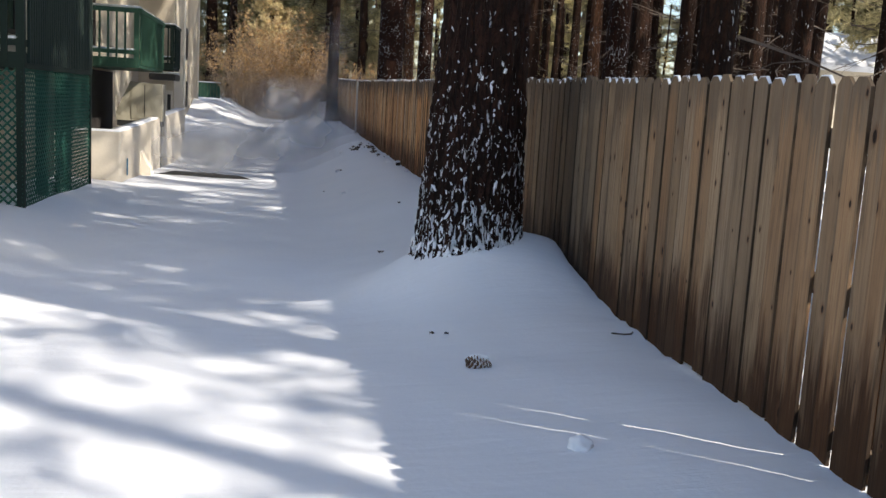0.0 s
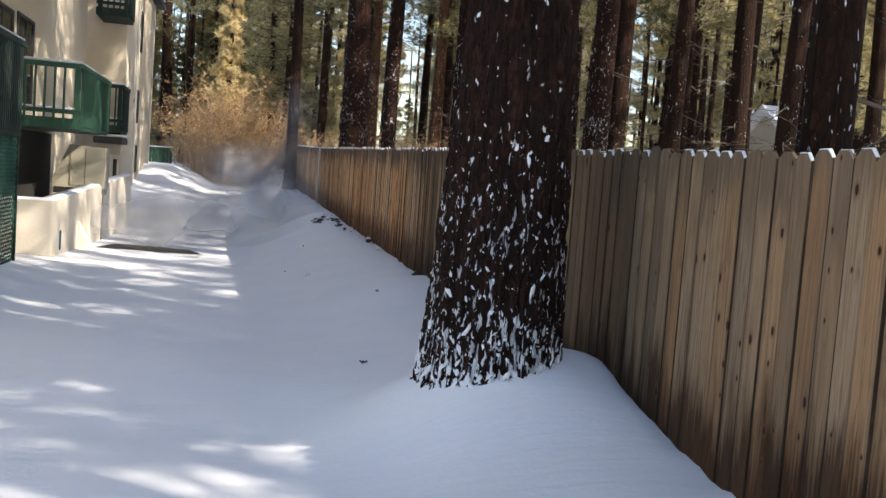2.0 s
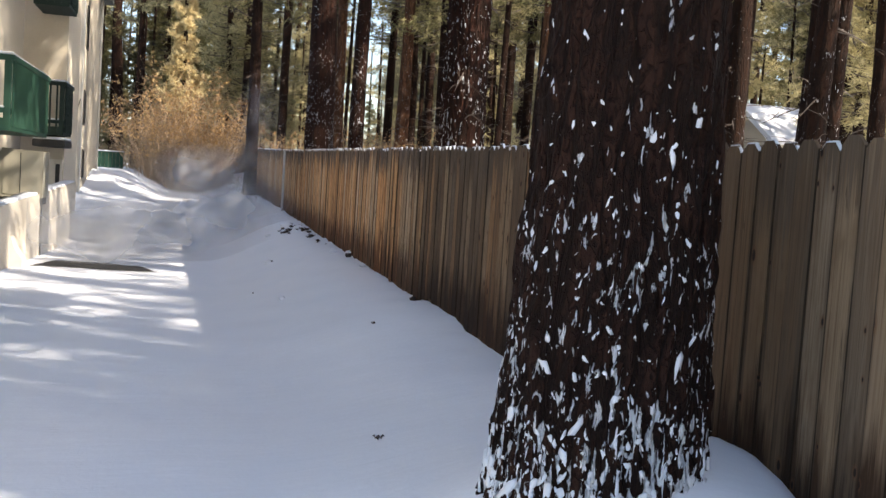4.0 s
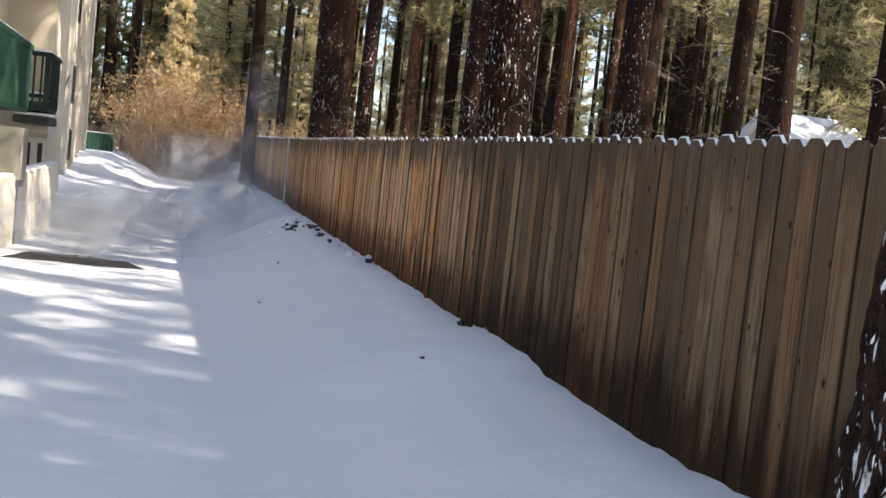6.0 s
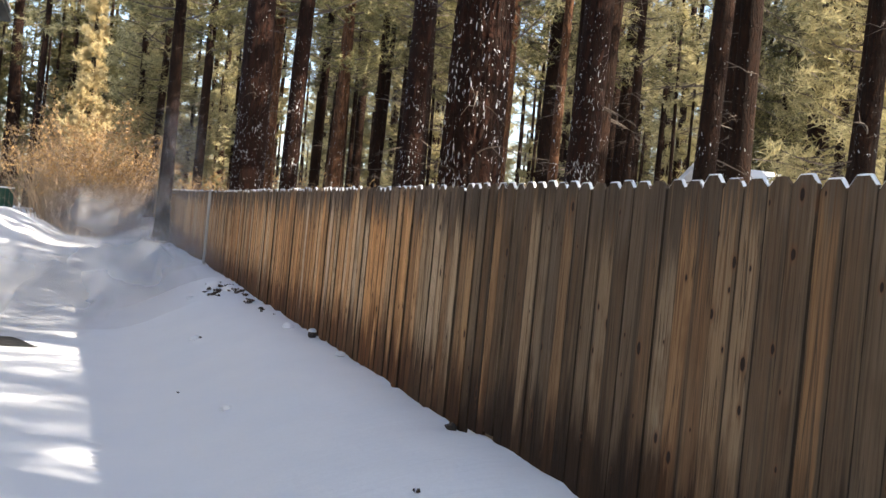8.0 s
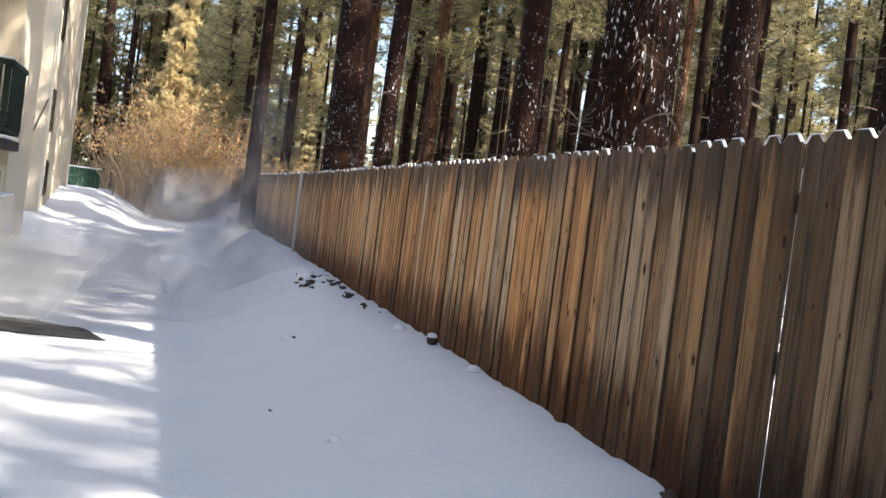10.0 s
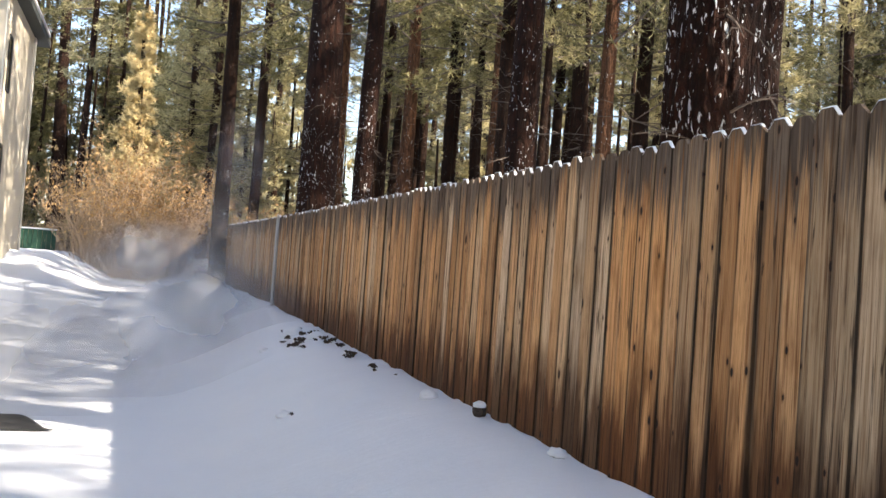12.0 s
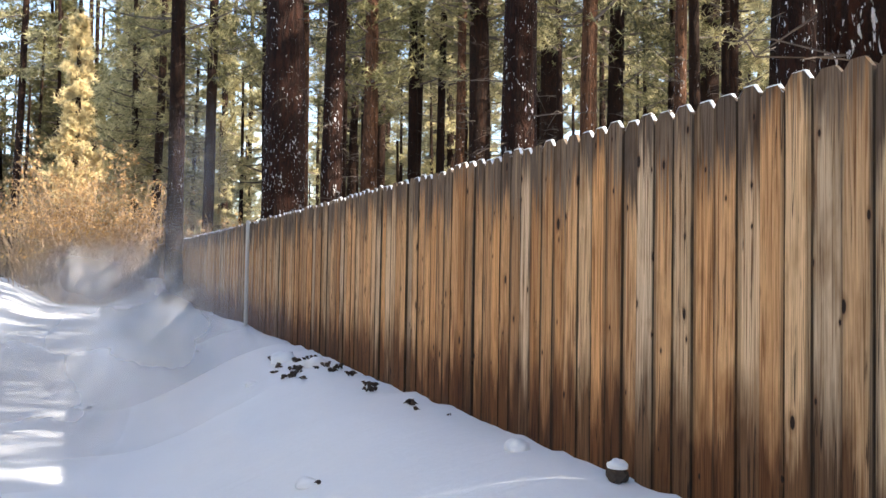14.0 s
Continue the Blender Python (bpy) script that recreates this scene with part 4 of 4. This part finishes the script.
stick(2.28, 5.80, ((-0.07, 0.03, 0.03), (0.0, 0.0, 0.03), (0.05, -0.01, 0.035), (0.062, -0.012, 0.05)), 0.006, "short dark twig lying on the snow by the fence")


def rock(x, y, z, size, cap, label, seed):
    t = thing("rock", (x, y, z), label, "rock", "rocks along the fence")
    bm = bmesh.new()
    bmesh.ops.create_icosphere(bm, subdivisions=3, radius=1)
    for v in bm.verts:
        k = 1 + 0.35 * noise.noise(v.co * 1.6 + Vector((seed, 0, 0))) + 0.1 * noise.noise(v.co * 5)
        v.co = Vector((v.co.x * size * 0.8, v.co.y * size, v.co.z * size * 0.8)) * k
    part("stone", bm, STONE, t, "dark brown stone")
    if cap:
        bm = bmesh.new()
        bmesh.ops.create_icosphere(bm, subdivisions=3, radius=1)
        for v in bm.verts:
            k = 1 + 0.2 * noise.noise(v.co * 2 + Vector((seed, 4, 0)))
            v.co = Vector((v.co.x * size * 0.82, v.co.y * size * 1.0, max(v.co.z, -0.25) * size * 0.55 + size * 0.68)) * k
        part("snow_cap", bm, SNOW, t, "rounded cap of snow", True)


rock(2.36, 18.70, bank_z(18.7) + 0.03, 0.056, True, "dark rock with a round cap of snow against the fence", 1)
rock(2.36, 17.42, bank_z(17.42) - 0.03, 0.064, True, "low rock with snow on it against the fence", 2)
rock(2.40, 14.45, bank_z(14.45) - 0.02, 0.05, False, "small bare stone at the foot of the fence", 3)
rng = random.Random(12)
spots = [(2.02 + rng.gauss(0, 0.13), 24.2 + rng.gauss(0, 0.55)) for _ in range(22)] + [(2.22 + rng.gauss(0, 0.06), 23.4 + rng.gauss(0, 0.9)) for _ in range(10)]
spots += [(2.25, 21.3), (2.3, 20.7), (2.28, 22.4), (2.06, 41.2), (2.15, 41.6), (2.4, 41.2), (2.4, 39.8), (1.95, 41.8), (2.3, 40.6)]
spots += [(1.08, 6.22), (1.17, 6.16), (1.09, 9.71), (0.87, 17.6), (1.35, 20.3), (1.7, 13.1)]
for k, (x, y) in enumerate(spots):
    s = rng.uniform(0.025, 0.06) * (1 if y > 21 else 0.5)
    verts, faces = [], []
    z = ground_z(x, y)
    for _ in range(7):
        a = rng.uniform(0, 6.28)
        p = Vector((x + rng.gauss(0, s * 0.4), y + rng.gauss(0, s * 0.4), z))
        q = p + Vector((math.cos(a) * s, math.sin(a) * s, rng.uniform(0.1, 0.8) * s))
        sweep(verts, faces, [p, (p + q) / 2 + Vector((0, 0, s * 0.4)), q], [s * 0.10, s * 0.32, s * 0.05], 4)
    ob = new("leaf_clump", raw("leaf_clump", verts, faces, LITTER))
    tagged(ob, "dark dead leaves poking out of the snow", "leafage", "leaf litter in the snow")


def lump(x, y, r, h):
    bm = bmesh.new()
    bmesh.ops.create_icosphere(bm, subdivisions=3, radius=1)
    for v in bm.verts:
        k = 1 + 0.25 * noise.noise(v.co * 1.8 + Vector((x * 3, y, 0)))
        v.co = Vector((v.co.x * r, v.co.y * r, v.co.z * h)) * k
    ob = new("snow_lump", data_of("snow_lump", bm, SNOW, True))
    ob.location = (x, y, ground_z(x, y))
    tagged(ob, "small lump of fallen snow", "snow", "snow lumps")


for x, y, r, h in ((1.42, 4.02, 0.06, 0.05), (2.05, 25.0, 0.14, 0.10), (2.2, 24.1, 0.12, 0.08), (1.6, 24.3, 0.06, 0.04), (1.15, 16.4, 0.05, 0.03), (2.28, 19.6, 0.07, 0.06), (1.3, 20.4, 0.07, 0.04)):
    lump(x, y, r, h)
post_ob = thing("metal_post", (FENCE_X - 0.06, 29.75, bank_z(29.75) - 0.2), "thin pale galvanised post in front of the fence", "post")
verts, faces = [], []
sweep(verts, faces, [(0, 0, 0), (0, 0, 1.84)], [0.03, 0.03], 12)
piece("pole", raw("pole", verts, faces, METAL, True), post_ob, Matrix())
bm = bmesh.new()
bmesh.ops.create_icosphere(bm, subdivisions=2, radius=0.036, matrix=Matrix.Translation((0, 0, 1.84)) @ Matrix.Diagonal((1, 1, 0.5, 1)))
part("cap", bm, METAL, post_ob, "", True)

# ---- fence ----
PITCH, BOARD = 0.1415, 0.1365
fence = thing("fence", (0, 0, 0), "tall weathered cedar picket fence with snow on its dog-eared tops", "fence")
rng = random.Random(21)


def picket_outline(w, ear, drop, h):
    return [(-w / 2, -h), (w / 2, -h), (w / 2, -drop), (w / 2 - ear, 0.0), (-w / 2 + ear, 0.0), (-w / 2, -drop)]


def picket_geometry(verts, faces, w, ear, drop, h, cup, m):
    base = len(verts)
    for x in (0.0, 0.018):
        for u, z in picket_outline(w, ear, drop, h):
            verts.append(tuple(m @ Vector((x + cup * (2 * u / w) ** 2 * (1 if z < -1 else 0.6), u, z))))
    n = 6
    faces.append(tuple(base + k for k in range(n))[::-1])
    faces.append(tuple(base + n + k for k in range(n)))
    for k in range(n):
        q = (k + 1) % n
        faces.append((base + k, base + q, base + n + q, base + n + k))


KINDS = []
for k in range(10):
    v, f = [], []
    picket_geometry(v, f, BOARD - rng.choice((0, 0, 0.001, 0.0015, 0.002)), rng.uniform(0.032, 0.042), rng.uniform(0.034, 0.048), 2.05, rng.uniform(-0.004, 0.005), Matrix())
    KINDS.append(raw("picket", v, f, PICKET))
v, f = [], []
picket_geometry(v, f, 0.116, 0.034, 0.040, 2.05, 0.002, Matrix())
NARROW = raw("picket", v, f, PICKET)
rest_v, rest_f, cap_v, cap_f = [], [], [], []
count = int((61.5 + 7) / PITCH)
for k in range(count):
    y = -7 + k * PITCH
    top = fence_top(y) + rng.gauss(0, 0.008)
    m = pose(fence_x(y) + rng.uniform(0, 0.012), y + rng.gauss(0, 0.0008), top, rng.gauss(0, 0.05), 0, rng.gauss(0, 0.7))
    if 2.2 < y < 44.5:
        shrunk = (3.3 < y < 4.4 and k % 2) or (13.75 < y < 14.35 and k % 2)
        lifted = 4.05 < y < 4.6 or 4.95 < y < 5.3 or 13.9 < y < 14.3
        if lifted and not shrunk:
            h = top - ground_z(FENCE_X - 0.03, y) - rng.uniform(0.008, 0.028)
            v, f = [], []
            picket_geometry(v, f, BOARD, 0.037, 0.042, h, 0.002, Matrix())
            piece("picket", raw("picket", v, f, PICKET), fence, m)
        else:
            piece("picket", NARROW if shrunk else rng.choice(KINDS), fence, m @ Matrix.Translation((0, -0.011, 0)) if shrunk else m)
    else:
        picket_geometry(rest_v, rest_f, BOARD, 0.037, 0.040, 2.05, 0.0, m @ Matrix.Translation((-FENCE_X, 0, -2.0)))
    # snow cap along the dog-eared top
    if rng.random() < (0.75 if y > 8 else 0.5):
        hgt = rng.uniform(0.001, 0.0045)
        b = len(cap_v)
        w = BOARD
        line = [(-w / 2 + 0.004, -0.036, 0.2), (-w / 2 + 0.037, 0.0, 0.9), (0, 0.0, 1.1), (w / 2 - 0.037, 0.0, 0.9), (w / 2 - 0.004, -0.036, 0.2)]
        for u, z, g in line:
            for x, zz in ((-0.0014, -0.003), (0.0008, hgt * g * 0.8), (0.010, hgt * g * 1.35), (0.018, hgt * g), (0.020, -0.004)):
                cap_v.append(tuple(m @ Vector((x, u, z + zz))))
        for i in range(4):
            for j in range(4):
                cap_f.append((b + i * 5 + j, b + i * 5 + j + 1, b + (i + 1) * 5 + j + 1, b + (i + 1) * 5 + j))
ob = piece("fence_end", raw("fence_end", rest_v, rest_f, PICKET_FAR), fence, pose(FENCE_X, 0, 2.0))
tagged(ob, "weathered pickets at the fence's two ends", kind="stuff")
ob = piece("top_snow", raw("top_snow", cap_v, cap_f, SNOW, True), fence, Matrix())
tagged(ob, "thin white snow along the picket tops", kind="stuff")
for drop in (0.28, 0.95, 1.60):
    verts, faces = [], []
    ys = [-7 + 2.42 * k for k in range(29)]
    for x in (0.027, 0.065):
        for dz in (-0.045, 0.045):
            verts += [(fence_x(y) + x, min(y, 61.4), fence_top(min(y, 61.4)) - drop + dz) for y in ys]
    n = len(ys)
    for a, b in ((0, 1), (1, 3), (3, 2), (2, 0)):
        faces += [(a * n + i, a * n + i + 1, b * n + i + 1, b * n + i) for i in range(n - 1)]
    piece("rail", raw("rail", verts, faces, RAIL_WOOD), fence, Matrix())
bm = bmesh.new()
slab(bm, (0, -0.045, -2.1), (0.09, 0.045, -0.12), 0.004)
post = data_of("post", bm, RAIL_WOOD)
for k in range(28):
    y = -6.2 + 2.42 * k
    piece("post", post, fence, pose(fence_x(y) + 0.068, y, fence_top(y)))

# ---- steam over the drain ----
STEAM, st, sb = material("thin_steam")
for n in [n for n in st.nodes if n.name == "Principled BSDF"]:
    st.nodes.remove(n)
src = nd(st, "TexCoord").outputs["Object"]
fall = nd(st, "TexGradient", {"Vector": src})
fall.gradient_type = "SPHERICAL"
wisp = noise_tex(st, coords(st, world=True), 0.8, 4, 0.5, 0.15)
body = mth(st, "MULTIPLY", ramp(st, fall.outputs["Fac"], (0.0, 0.0), (0.85, 1.0)), ramp(st, wisp, (0.12, 0.0), (0.80, 1.0)))
body = mth(st, "MULTIPLY", body, mth(st, "MULTIPLY", nd(st, "ObjectInfo").outputs["Alpha"], 2.0), True)
dif = nd(st, "BsdfDiffuse", {"Color": (0.42, 0.44, 0.48, 1)})
trl = nd(st, "BsdfTranslucent", {"Color": (0.42, 0.44, 0.48, 1)})
both = nd(st, "MixShader", {0: 0.5, 1: dif.outputs[0], 2: trl.outputs[0]})
clear = nd(st, "BsdfTransparent")
st.links.new(nd(st, "MixShader", {0: body, 1: clear.outputs[0], 2: both.outputs[0]}).outputs[0], st.nodes["Material Output"].inputs[0])
verts, faces = [(0, -0.12, 0)], []
for k in range(1, 9):
    for s in range(32):
        a = 2 * math.pi * s / 32
        r = k / 8
        verts.append((r * math.cos(a), -0.12 * (1 - r * r), r * math.sin(a)))
for s in range(32):
    n = (s + 1) % 32
    faces.append((0, 1 + s, 1 + n))
    for k in range(7):
        faces.append((1 + k * 32 + s, 1 + (k + 1) * 32 + s, 1 + (k + 1) * 32 + n, 1 + k * 32 + n))
puff = raw("puff", verts, faces, STEAM, True)
steam = thing("steam", (-1.4, 22.2, -0.2), "thin grey steam drifting up from the wet drain", "steam", kind="stuff")
for x, y, z, rx, rz, dense in ((-1.5, 22.4, 0.30, 1.9, 0.85, 0.78), (-0.4, 23.7, 0.40, 2.1, 0.95, 0.52), (0.6, 26.6, 0.70, 2.0, 1.0, 0.55),
                               (1.3, 29.4, 1.2, 1.3, 1.3, 0.40), (1.75, 31.0, 2.8, 0.75, 1.7, 0.16), (0.4, 44.5, 1.3, 2.2, 1.3, 0.55)):
    ob = piece("puff", puff, steam, pose(x + 1.4, y - 22.2, z + 0.2) @ Matrix.Diagonal((rx, 1, rz, 1)))
    ob.color = (1, 1, 1, dense)
    tagged(ob, kind="stuff")
